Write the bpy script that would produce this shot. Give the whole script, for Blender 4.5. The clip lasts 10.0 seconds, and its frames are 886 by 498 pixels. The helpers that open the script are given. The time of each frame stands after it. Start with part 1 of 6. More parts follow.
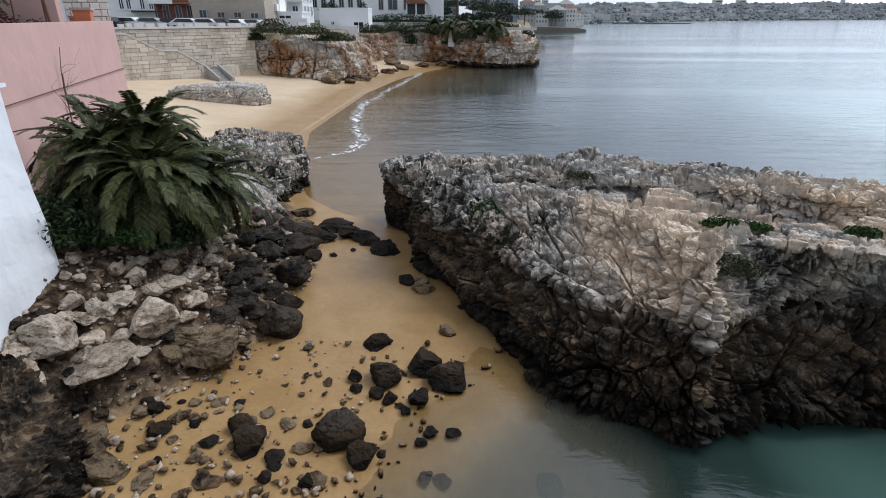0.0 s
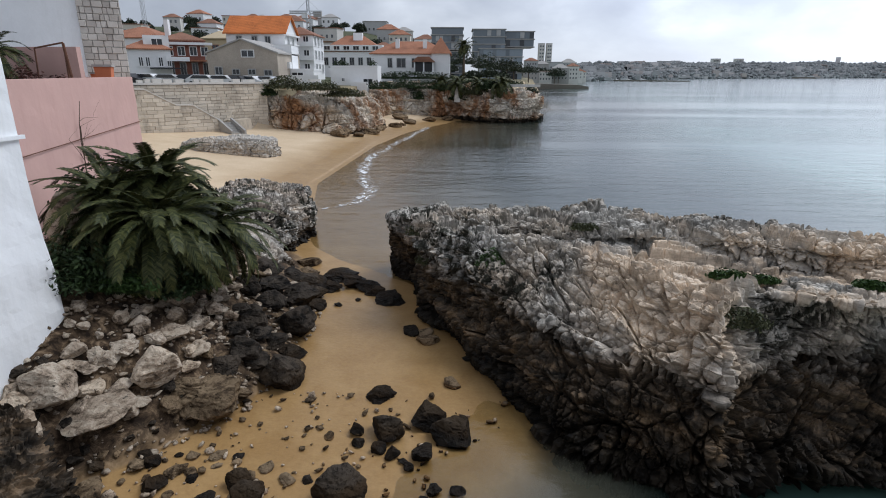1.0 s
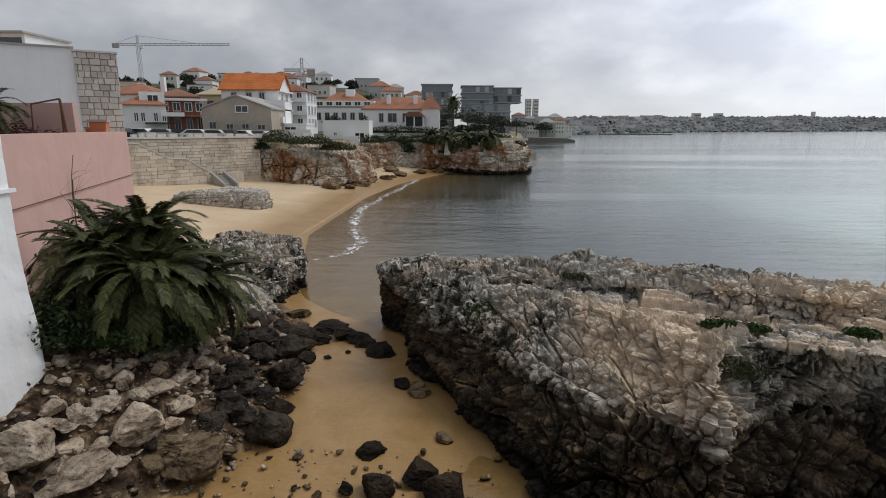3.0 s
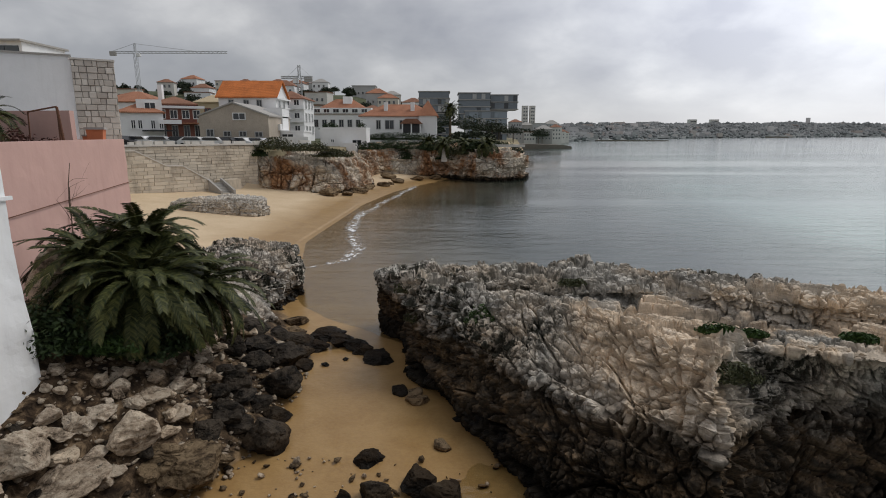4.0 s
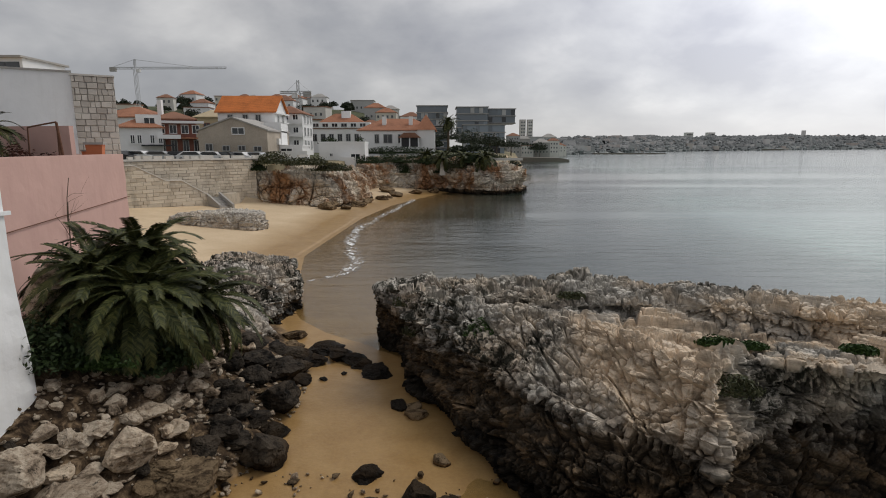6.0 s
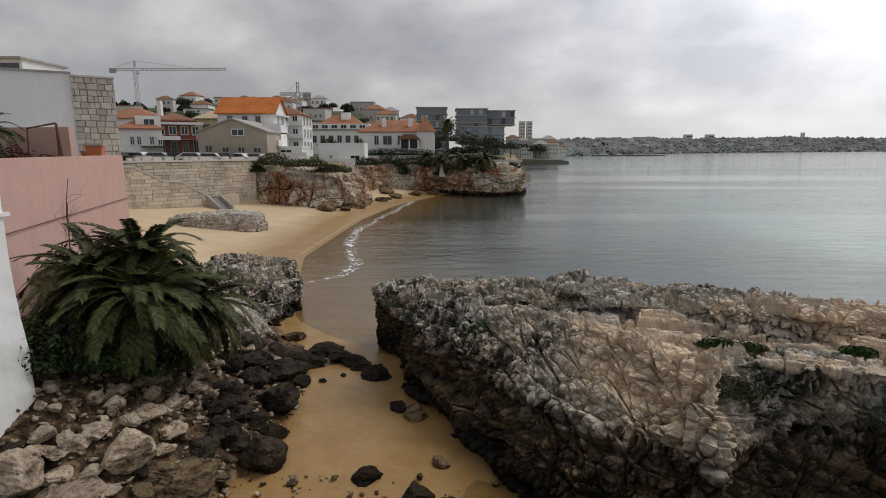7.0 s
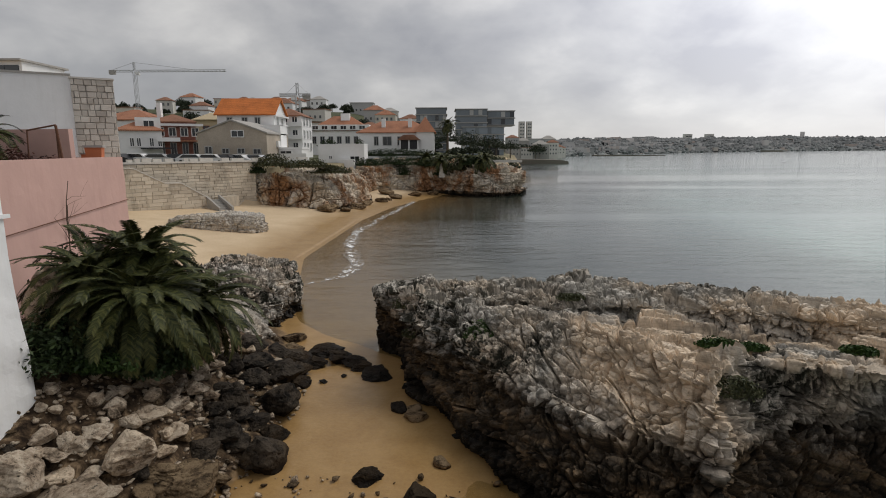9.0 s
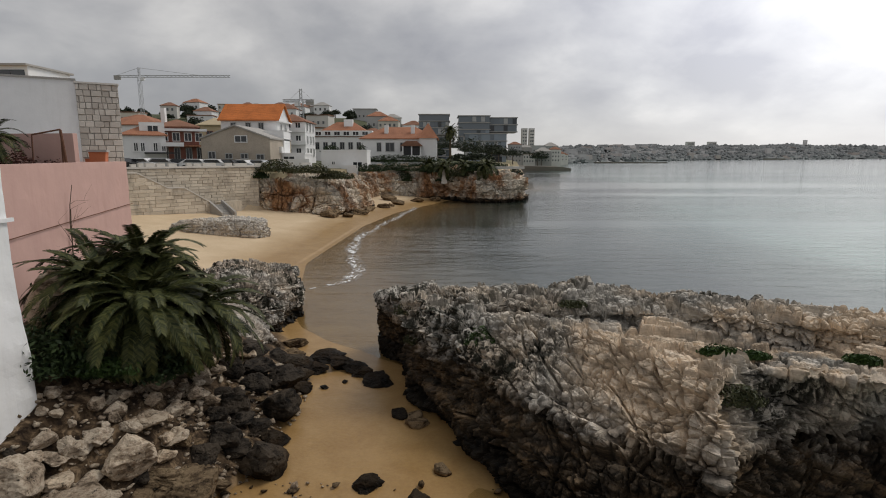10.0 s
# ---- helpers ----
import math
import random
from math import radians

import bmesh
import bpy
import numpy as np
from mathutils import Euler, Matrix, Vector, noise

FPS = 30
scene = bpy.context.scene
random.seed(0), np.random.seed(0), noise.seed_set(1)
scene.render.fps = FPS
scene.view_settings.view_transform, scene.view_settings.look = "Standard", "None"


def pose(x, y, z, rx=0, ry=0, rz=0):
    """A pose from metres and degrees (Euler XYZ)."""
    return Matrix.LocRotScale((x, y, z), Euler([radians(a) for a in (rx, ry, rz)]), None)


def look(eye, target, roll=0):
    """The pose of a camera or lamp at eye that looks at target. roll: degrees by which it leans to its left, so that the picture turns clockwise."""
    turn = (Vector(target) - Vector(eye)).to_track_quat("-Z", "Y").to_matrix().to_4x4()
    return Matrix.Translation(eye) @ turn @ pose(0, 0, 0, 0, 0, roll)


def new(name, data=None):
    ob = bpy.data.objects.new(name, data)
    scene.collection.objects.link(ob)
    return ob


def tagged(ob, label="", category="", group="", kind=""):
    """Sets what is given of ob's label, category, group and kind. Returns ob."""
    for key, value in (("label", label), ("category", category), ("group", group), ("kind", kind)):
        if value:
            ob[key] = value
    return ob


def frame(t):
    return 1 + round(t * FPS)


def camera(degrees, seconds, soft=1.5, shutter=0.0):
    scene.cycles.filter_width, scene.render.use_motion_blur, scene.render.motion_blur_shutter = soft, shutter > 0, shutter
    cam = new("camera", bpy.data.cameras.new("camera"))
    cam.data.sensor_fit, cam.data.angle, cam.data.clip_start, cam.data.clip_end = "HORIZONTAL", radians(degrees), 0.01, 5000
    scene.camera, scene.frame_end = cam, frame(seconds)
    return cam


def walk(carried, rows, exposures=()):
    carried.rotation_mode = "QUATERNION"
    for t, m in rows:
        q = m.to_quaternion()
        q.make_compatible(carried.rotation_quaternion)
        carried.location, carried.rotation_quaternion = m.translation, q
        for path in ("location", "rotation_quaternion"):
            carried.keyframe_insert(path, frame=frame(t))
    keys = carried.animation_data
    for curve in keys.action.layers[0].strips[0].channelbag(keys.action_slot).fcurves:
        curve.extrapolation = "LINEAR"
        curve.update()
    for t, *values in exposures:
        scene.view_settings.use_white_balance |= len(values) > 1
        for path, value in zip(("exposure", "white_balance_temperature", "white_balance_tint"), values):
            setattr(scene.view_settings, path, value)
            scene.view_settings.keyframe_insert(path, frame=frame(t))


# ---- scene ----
# ---- camera: seconds, yaw, pitch, roll in degrees, standing at one spot ----
EYE = 8.0
cam = camera(77.9, 10.0, soft=1.0)
PATH = [
    (0.0, 0.61, -22.99, 0.10), (0.5, 1.02, -20.01, 0.08), (1.0, 1.22, -17.72, 0.28), (1.5, 1.08, -15.70, 0.33),
    (2.0, 0.79, -14.47, 0.38), (2.5, 0.51, -13.19, 0.29), (4.0, -0.01, -11.76, 0.03), (4.5, 0.05, -11.24, 0.0),
    (5.0, -0.04, -11.08, -0.18), (5.5, -0.13, -10.67, -0.21), (7.0, -0.22, -10.21, -0.10), (7.5, -0.28, -10.17, -0.10),
    (8.0, -0.19, -10.46, -0.22), (8.5, -0.21, -10.44, -0.45), (9.0, -0.21, -10.16, -0.31), (9.5, -0.12, -10.07, -0.31),
    (10.0, 0.0, -9.52, 0.0),
]
walk(cam, [(t, pose(0, 0, EYE, 90 + pitch, 0, yaw) @ pose(0, 0, 0, 0, 0, roll)) for t, yaw, pitch, roll in PATH],
     exposures=[(0.0, 0.60, 5700, 10), (1.0, 0.40, 5850, 10), (2.5, 0.18, 6250, 10), (4.5, 0.02, 6550, 10), (10.0, 0.02, 6750, 10)])

# ---- sky and sun: overcast, brightest over the sea to the right ----
SUN_AZ, SUN_EL = radians(66), radians(54)          # azimuth clockwise from +y
SUN_DIR = Vector((math.sin(SUN_AZ) * math.cos(SUN_EL), math.cos(SUN_AZ) * math.cos(SUN_EL), math.sin(SUN_EL)))
world = bpy.data.worlds.new("overcast_sky")
scene.world = world
world.use_nodes = True
wt = world.node_tree
wt.nodes.clear()


def wn(kind, **values):
    n = wt.nodes.new(kind)
    for k, v in values.items():
        n.inputs[k].default_value = v
    return n


def wmath(op, a, b=None, clamp=False):
    n = wt.nodes.new("ShaderNodeMath")
    n.operation, n.use_clamp = op, clamp
    for i, v in enumerate((a, b)):
        if v is None:
            continue
        if isinstance(v, (int, float)):
            n.inputs[i].default_value = v
        else:
            wt.links.new(v, n.inputs[i])
    return n.outputs[0]


def wramp(fac, stops):
    n = wt.nodes.new("ShaderNodeValToRGB")
    while len(n.color_ramp.elements) < len(stops):
        n.color_ramp.elements.new(0.5)
    for e, (p, c) in zip(n.color_ramp.elements, stops):
        e.position, e.color = p, (*c, 1)
    wt.links.new(fac, n.inputs[0])
    return n.outputs[0]


sky = wt.nodes.new("ShaderNodeTexSky")
sky.sky_type, sky.sun_disc = "NISHITA", False
sky.sun_elevation, sky.sun_rotation = SUN_EL, SUN_AZ
coord = wt.nodes.new("ShaderNodeTexCoord")
sep = wt.nodes.new("ShaderNodeSeparateXYZ")
wt.links.new(coord.outputs["Generated"], sep.inputs[0])
up = wmath("MAXIMUM", sep.outputs[2], 0.0)
lift = wmath("ADD", up, 0.42)
plane = wt.nodes.new("ShaderNodeCombineXYZ")
wt.links.new(wmath("DIVIDE", sep.outputs[0], lift), plane.inputs[0])
wt.links.new(wmath("DIVIDE", sep.outputs[1], lift), plane.inputs[1])
big = wn("ShaderNodeTexNoise", Scale=1.15, Detail=6.0, Roughness=0.46, Distortion=0.15)
fine = wn("ShaderNodeTexNoise", Scale=3.4, Detail=7.0, Roughness=0.52, Distortion=0.2)
shift = wn("ShaderNodeMapping")
shift.inputs["Location"].default_value = (3.1, 1.7, 0.4)
wt.links.new(plane.outputs[0], shift.inputs[0])
wt.links.new(shift.outputs[0], big.inputs["Vector"])
wt.links.new(shift.outputs[0], fine.inputs["Vector"])
cloud = wmath("ADD", wmath("MULTIPLY", big.outputs[0], 0.7), wmath("MULTIPLY", fine.outputs[0], 0.3))
dot = wt.nodes.new("ShaderNodeVectorMath")
dot.operation = "DOT_PRODUCT"
wt.links.new(coord.outputs["Generated"], dot.inputs[0])
dot.inputs[1].default_value = (0.60, 0.64, 0.48)
glow = wmath("POWER", wmath("MAXIMUM", dot.outputs["Value"], 0.0), 7.0)
shade = wramp(cloud, [(0.38, (0.29, 0.30, 0.34)), (0.47, (0.41, 0.42, 0.45)), (0.54, (0.56, 0.565, 0.585)), (0.64, (0.86, 0.86, 0.86))])
lit = wt.nodes.new("ShaderNodeVectorMath")
lit.operation = "SCALE"
wt.links.new(shade, lit.inputs[0])
wt.links.new(wmath("ADD", wmath("MULTIPLY", glow, 2.7), wmath("ADD", wmath("MULTIPLY", wmath("MAXIMUM", wmath("MULTIPLY", sep.outputs[1], -1.0), 0.0), 0.22), 0.84)), lit.inputs["Scale"])
hazy = wt.nodes.new("ShaderNodeMix")
hazy.data_type = "RGBA"
wt.links.new(wmath("POWER", wmath("SUBTRACT", 1.0, up, True), 14.0), hazy.inputs[0])
wt.links.new(lit.outputs[0], hazy.inputs[6])
far_haze = wt.nodes.new("ShaderNodeVectorMath")
far_haze.operation = "SCALE"
far_haze.inputs[0].default_value = (0.66, 0.665, 0.68)
wt.links.new(wmath("ADD", wmath("MULTIPLY", glow, 1.8), 0.62), far_haze.inputs["Scale"])
wt.links.new(far_haze.outputs[0], hazy.inputs[7])
clouds_bg = wn("ShaderNodeBackground", Strength=1.0)
wt.links.new(hazy.outputs[2], clouds_bg.inputs[0])
clear_bg = wn("ShaderNodeBackground", Strength=0.1)
wt.links.new(sky.outputs[0], clear_bg.inputs[0])
blend = wn("ShaderNodeMixShader", Fac=0.93)
wt.links.new(clear_bg.outputs[0], blend.inputs[1])
wt.links.new(clouds_bg.outputs[0], blend.inputs[2])
wout = wt.nodes.new("ShaderNodeOutputWorld")
wt.links.new(blend.outputs[0], wout.inputs[0])

sun = new("sun", bpy.data.lights.new("sun", "SUN"))
sun.data.energy, sun.data.angle, sun.data.color = 1.25, radians(26), (1.0, 0.97, 0.92)
sun.matrix_world = look(SUN_DIR * 60, (0, 0, 0))

# ---- noise on arrays of points ----
def hashed(i, j, k, s):
    h = (i.astype(np.int64) * 374761393 + j.astype(np.int64) * 668265263 + k.astype(np.int64) * 2147483647 + s * 1274126177) & 0xFFFFFFFF
    h = ((h ^ (h >> 13)) * 1274126177) & 0xFFFFFFFF
    h = ((h ^ (h >> 16)) * 2246822519) & 0xFFFFFFFF
    return ((h ^ (h >> 15)) & 0xFFFFFF) / float(0xFFFFFF)


def vnoise(p, s=0):
    """Smooth value noise, 0 to 1, for rows of points."""
    c = np.floor(p)
    f = p - c
    f = f * f * f * (f * (f * 6 - 15) + 10)
    out = 0.0
    for a in (0, 1):
        for b in (0, 1):
            for d in (0, 1):
                w = (f[:, 0] if a else 1 - f[:, 0]) * (f[:, 1] if b else 1 - f[:, 1]) * (f[:, 2] if d else 1 - f[:, 2])
                out = out + w * hashed(c[:, 0] + a, c[:, 1] + b, c[:, 2] + d, s)
    return out


def fbm(p, octaves=4, s=0, gain=0.5):
    out, amp, total = 0.0, 1.0, 0.0
    for n in range(octaves):
        out, total = out + amp * vnoise(p * 2.03 ** n + 17.3 * n, s + n), total + amp
        amp *= gain
    return out / total


def ridged(p, octaves=4, s=0):
    out, amp, total = 0.0, 1.0, 0.0
    for n in range(octaves):
        out, total = out + amp * (1 - np.abs(2 * vnoise(p * 2.1 ** n + 9.1 * n, s + n) - 1)), total + amp
        amp *= 0.5
    return out / total


def cells(p, s=0):
    """Distances to the nearest and the second nearest of scattered seeds, and the nearest one's own number."""
    c = np.floor(p)
    one = np.full(len(p), 9.0)
    two = np.full(len(p), 9.0)
    own = np.zeros(len(p))
    for a in (-1, 0, 1):
        for b in (-1, 0, 1):
            for d in (-1, 0, 1):
                q = c + (a, b, d)
                r = [hashed(q[:, 0], q[:, 1], q[:, 2], s + n) for n in (1, 2, 3)]
                dist = np.sqrt(sum((q[:, n] + r[n] - p[:, n]) ** 2 for n in range(3)))
                near = dist < one
                two = np.where(near, one, np.minimum(two, dist))
                own = np.where(near, hashed(q[:, 0], q[:, 1], q[:, 2], s + 7), own)
                one = np.minimum(one, dist)
    return one, two, own


def smooth(a, b, x):
    t = np.clip((x - a) / (b - a), 0, 1)
    return t * t * (3 - 2 * t)


# ---- materials ----
class Nodes:
    """A small shorthand for one node material."""

    def __init__(self, name, rough=0.8, metal=0.0, spec=0.3):
        self.mat = bpy.data.materials.new(name)
        self.mat.use_nodes = True
        self.tree = self.mat.node_tree
        self.bsdf = self.tree.nodes["Principled BSDF"]
        self.bsdf.inputs["Roughness"].default_value = rough
        self.bsdf.inputs["Metallic"].default_value = metal
        self.bsdf.inputs["Specular IOR Level"].default_value = spec
        self.at = self.node("ShaderNodeNewGeometry").outputs["Position"]

    def node(self, kind):
        return self.tree.nodes.new(kind)

    def put(self, value, socket):
        if isinstance(value, (int, float)):
            socket.default_value = value
        elif isinstance(value, tuple):
            socket.default_value = (*value, 1) if len(value) == 3 and len(socket.default_value) == 4 else value
        else:
            self.tree.links.new(value, socket)

    def math(self, op, a, b=0.0, clamp=False):
        n = self.node("ShaderNodeMath")
        n.operation, n.use_clamp = op, clamp
        self.put(a, n.inputs[0])
        self.put(b, n.inputs[1])
        return n.outputs[0]

    def stretch(self, size, turn=(0, 0, 0), where=None):
        n = self.node("ShaderNodeMapping")
        n.inputs["Scale"].default_value = size
        n.inputs["Rotation"].default_value = [radians(a) for a in turn]
        self.put(where or self.at, n.inputs[0])
        return n.outputs[0]

    def noise(self, scale, detail=4.0, rough=0.55, where=None, distort=0.0):
        n = self.node("ShaderNodeTexNoise")
        for k, v in (("Scale", scale), ("Detail", detail), ("Roughness", rough), ("Distortion", distort)):
            n.inputs[k].default_value = v
        self.put(where or self.at, n.inputs["Vector"])
        return n.outputs[0]

    def voronoi(self, scale, feature="F1", where=None, out="Distance"):
        n = self.node("ShaderNodeTexVoronoi")
        n.feature = feature
        n.inputs["Scale"].default_value = scale
        self.put(where or self.at, n.inputs["Vector"])
        return n.outputs[out]

    def ramp(self, fac, *stops):
        n = self.node("ShaderNodeValToRGB")
        while len(n.color_ramp.elements) < len(stops):
            n.color_ramp.elements.new(0.5)
        for e, (p, c) in zip(n.color_ramp.elements, stops):
            e.position, e.color = p, (c, c, c, 1) if isinstance(c, (int, float)) else (*c, 1)
        self.put(fac, n.inputs[0])
        return n.outputs[0]

    def mix(self, fac, a, b, mode="MIX"):
        n = self.node("ShaderNodeMix")
        n.data_type, n.blend_type = "RGBA", mode
        self.put(fac, n.inputs[0])
        self.put(a, n.inputs[6])
        self.put(b, n.inputs[7])
        return n.outputs[2]

    def height(self):
        n = self.node("ShaderNodeSeparateXYZ")
        self.put(self.at, n.inputs[0])
        return n.outputs[2]

    def own(self):
        return self.node("ShaderNodeObjectInfo").outputs["Random"]

    def island(self):
        return self.node("ShaderNodeNewGeometry").outputs["Random Per Island"]

    def bump(self, height, distance=0.02, strength=0.6):
        n = self.node("ShaderNodeBump")
        n.inputs["Strength"].default_value, n.inputs["Distance"].default_value = strength, distance
        self.put(height, n.inputs["Height"])
        if self.bsdf.inputs["Normal"].links:
            self.tree.links.new(self.bsdf.inputs["Normal"].links[0].from_socket, n.inputs["Normal"])
        self.put(n.outputs[0], self.bsdf.inputs["Normal"])
        return self

    def colour(self, value):
        self.put(value, self.bsdf.inputs["Base Color"])
        return self

    def rough(self, value):
        self.put(value, self.bsdf.inputs["Roughness"])
        return self


def plain(name, colour, rough=0.7, vary=0.12, scale=3.0, metal=0.0, bump=0.004):
    """Paint, metal or plaster: one colour with mottling at two scales."""
    n = Nodes(name, rough, metal)
    big, small = n.noise(scale * 0.25, 3), n.noise(scale * 4, 5)
    low = tuple(c * (1 - vary) for c in colour)
    high = tuple(min(1, c * (1 + vary)) for c in colour)
    tone = n.math("ADD", n.math("MULTIPLY", big, 0.6), n.math("MULTIPLY", small, 0.4))
    n.colour(n.ramp(tone, (0.3, low), (0.7, high)))
    if bump:
        n.bump(small, bump, 0.5)
    return n.mat


def limestone(name, pale, mid, dark, tide=1.3, band=0.9, stain=(0.30, 0.19, 0.10), lean=(18, -12, 0), own=False, chip=1.0, rust=0.0):
    """Weathered shore limestone: grey-white crusts, ochre beds, a black-brown wet zone up to the tide's reach."""
    n = Nodes(name, 0.85, 0, 0.12)
    beds = n.stretch((0.35, 0.35, 2.2), lean)
    strata = n.noise(1.9, 8, 0.66, beds, 0.6)
    crust = n.noise(3.4, 9, 0.72, None, 0.4)
    grit = n.noise(17.0, 6, 0.7)
    tone = n.math("ADD", n.math("MULTIPLY", strata, 0.45), n.math("MULTIPLY", crust, 0.55))
    base = n.ramp(tone, (0.40, dark), (0.465, mid), (0.525, pale), (0.62, tuple(min(1, c * 1.2) for c in pale)))
    ochre = n.ramp(n.noise(0.55, 5, 0.6, beds, 0.8), (0.40, 0.0), (0.56, 0.92))
    level = n.height()
    low = n.math("ADD", level, n.math("MULTIPLY", n.math("SUBTRACT", n.noise(0.8, 5), 0.5), band * 1.8))
    near = n.ramp(n.math("DIVIDE", low, rust or tide * 2.6), (0.25, 1.0), (0.55, 0.85), (0.75, 0.12), (1.0, 0.0))
    base = n.mix(n.math("MULTIPLY", ochre, near), base, stain)
    weed = n.ramp(n.math("DIVIDE", low, tide * 1.75), (0.40, (0.26, 0.20, 0.14)), (0.66, (0.72, 0.65, 0.56)), (0.86, (1.0, 1.0, 1.0)))
    base = n.mix(1.0, base, weed, "MULTIPLY")
    wet = n.ramp(n.math("DIVIDE", low, tide), (0.5, 1.0), (1.0, 0.0))
    base = n.mix(n.math("MULTIPLY", wet, 0.93), base, n.ramp(crust, (0.38, (0.004, 0.0035, 0.003)), (0.62, (0.030, 0.023, 0.016))))
    cracks = None
    if chip:
        stir = n.node("ShaderNodeTexNoise")
        stir.inputs["Scale"].default_value, stir.inputs["Detail"].default_value = 1.6 * chip, 6
        n.put(n.at, stir.inputs["Vector"])
        warp = n.node("ShaderNodeVectorMath")
        warp.operation = "MULTIPLY_ADD"
        n.put(stir.outputs["Color"], warp.inputs[0])
        warp.inputs[1].default_value = (1.3 / chip,) * 3
        n.put(n.at, warp.inputs[2])
        chips = n.stretch((1.1 * chip, 1.7 * chip, 4.2 * chip), lean, warp.outputs[0])
        block = n.node("ShaderNodeTexVoronoi")
        block.inputs["Scale"].default_value = 1.0
        n.put(chips, block.inputs["Vector"])
        edge = n.voronoi(1.0, "DISTANCE_TO_EDGE", chips)
        base = n.mix(0.7, base, n.ramp(block.outputs["Color"], (0.2, 0.50), (0.7, 1.0)), "MULTIPLY")
        cracks = n.ramp(n.math("ADD", edge, n.math("MULTIPLY", n.math("SUBTRACT", n.noise(6 * chip, 6, 0.75), 0.5), 0.5)), (0.0, 0.12), (0.05, 1.0))
        base = n.mix(n.ramp(n.noise(0.9 * chip, 4), (0.40, 0.25), (0.56, 1.0)), base, n.mix(1.0, base, cracks, "MULTIPLY"))
    pits = n.ramp(n.noise(8.5, 8, 0.76), (0.36, 0.14), (0.43, 1.0))
    base = n.mix(1.0, base, pits, "MULTIPLY")
    base = n.mix(0.35, base, n.ramp(grit, (0.35, 0.55), (0.5, 1.0)), "MULTIPLY")
    if own:
        base = n.mix(1.0, base, n.ramp(n.own(), (0.0, (0.70, 0.66, 0.61)), (0.5, (0.97, 0.95, 0.92)), (1.0, (1.0, 0.93, 0.84))), "MULTIPLY")
    n.colour(base).rough(n.ramp(wet, (0.0, 0.95), (1.0, 0.6)))
    if cracks:
        n.bump(cracks, 0.06 / chip, 0.7)
    n.bump(n.noise(4.2, 9, 0.7, None, 0.3), 0.14, 0.85).bump(grit, 0.02, 0.6)
    return n.mat


def shore_rock(name, grey, tan, tide=1.05, brown_top=2.45, rust=0.0, scale=1.0):
    """Karst limestone: pale crust, tan beds, black lichen and painted recess shade, a brown tidal belt and a black wet
    foot.
    """
    n = Nodes(name, 0.9, 0, 0.12)
    wide = n.noise(0.35 * scale, 4, 0.55, None, 0.3)
    crust = n.noise(2.4 * scale, 9, 0.66, None, 0.25)
    fine = n.noise(11.0 * scale, 7, 0.7)
    beds = n.noise(1.0, 6, 0.6, n.stretch((0.7 * scale, 0.7 * scale, 8.0 * scale), (2, 3, 0)), 0.4)
    warm = n.node("ShaderNodeAttribute")
    warm.attribute_name = "tan"
    dark = n.node("ShaderNodeAttribute")
    dark.attribute_name = "lichen_and_shade"
    pale = n.mix(n.math("MAXIMUM", warm.outputs["Fac"], n.ramp(wide, (0.45, 0.0), (0.62, 0.65))), grey, tan)
    base = n.mix(1.0, pale, n.ramp(crust, (0.34, 0.62), (0.47, 0.92), (0.62, 1.10)), "MULTIPLY")
    base = n.mix(0.6, base, n.ramp(beds, (0.38, 0.45), (0.50, 0.95), (0.65, 1.05)), "MULTIPLY")
    if rust:
        patch = n.noise(0.22, 6, 0.62, n.stretch((1.0, 1.0, 0.6)), 0.8)
        base = n.mix(n.ramp(patch, (0.47, 0.0), (0.60, rust)), base, n.ramp(crust, (0.35, (0.16, 0.075, 0.035)), (0.65, (0.46, 0.25, 0.12))))
    spots = n.ramp(n.noise(3.6 * scale, 9, 0.72, n.stretch((1.0, 1.0, 0.55)), 0.3), (0.47, 1.0), (0.55, 0.0))
    much = n.math("ADD", n.math("MULTIPLY", dark.outputs["Fac"], 0.88), 0.12)
    base = n.mix(n.math("MULTIPLY", spots, much), base, n.ramp(fine, (0.35, (0.020, 0.021, 0.016)), (0.65, (0.065, 0.063, 0.048))))
    level = n.height()
    low = n.math("ADD", level, n.math("ADD", n.math("MULTIPLY", n.math("SUBTRACT", n.noise(0.7, 6, 0.6), 0.5), 1.5), n.math("MULTIPLY", n.math("SUBTRACT", crust, 0.5), 0.9)))
    belt = n.ramp(n.math("DIVIDE", low, brown_top), (0.72, 1.0), (1.0, 0.0))
    base = n.mix(n.math("MULTIPLY", belt, 0.93), base, n.ramp(n.math("ADD", n.math("MULTIPLY", beds, 0.5), n.math("MULTIPLY", crust, 0.5)), (0.40, (0.010, 0.008, 0.006)), (0.51, (0.052, 0.035, 0.020)), (0.63, (0.20, 0.13, 0.07))))
    wet = n.ramp(n.math("DIVIDE", low, tide), (0.55, 1.0), (1.0, 0.0))
    base = n.mix(n.math("MULTIPLY", wet, 0.96), base, n.ramp(crust, (0.38, (0.004, 0.0035, 0.003)), (0.62, (0.026, 0.021, 0.015))))
    base = n.mix(0.35, base, n.ramp(fine, (0.36, 0.45), (0.47, 1.0)), "MULTIPLY")
    n.colour(base).rough(n.ramp(wet, (0.0, 0.95), (1.0, 0.55)))
    n.bump(crust, 0.05 / scale, 0.5).bump(fine, 0.012 / scale, 0.5)
    return n.mat


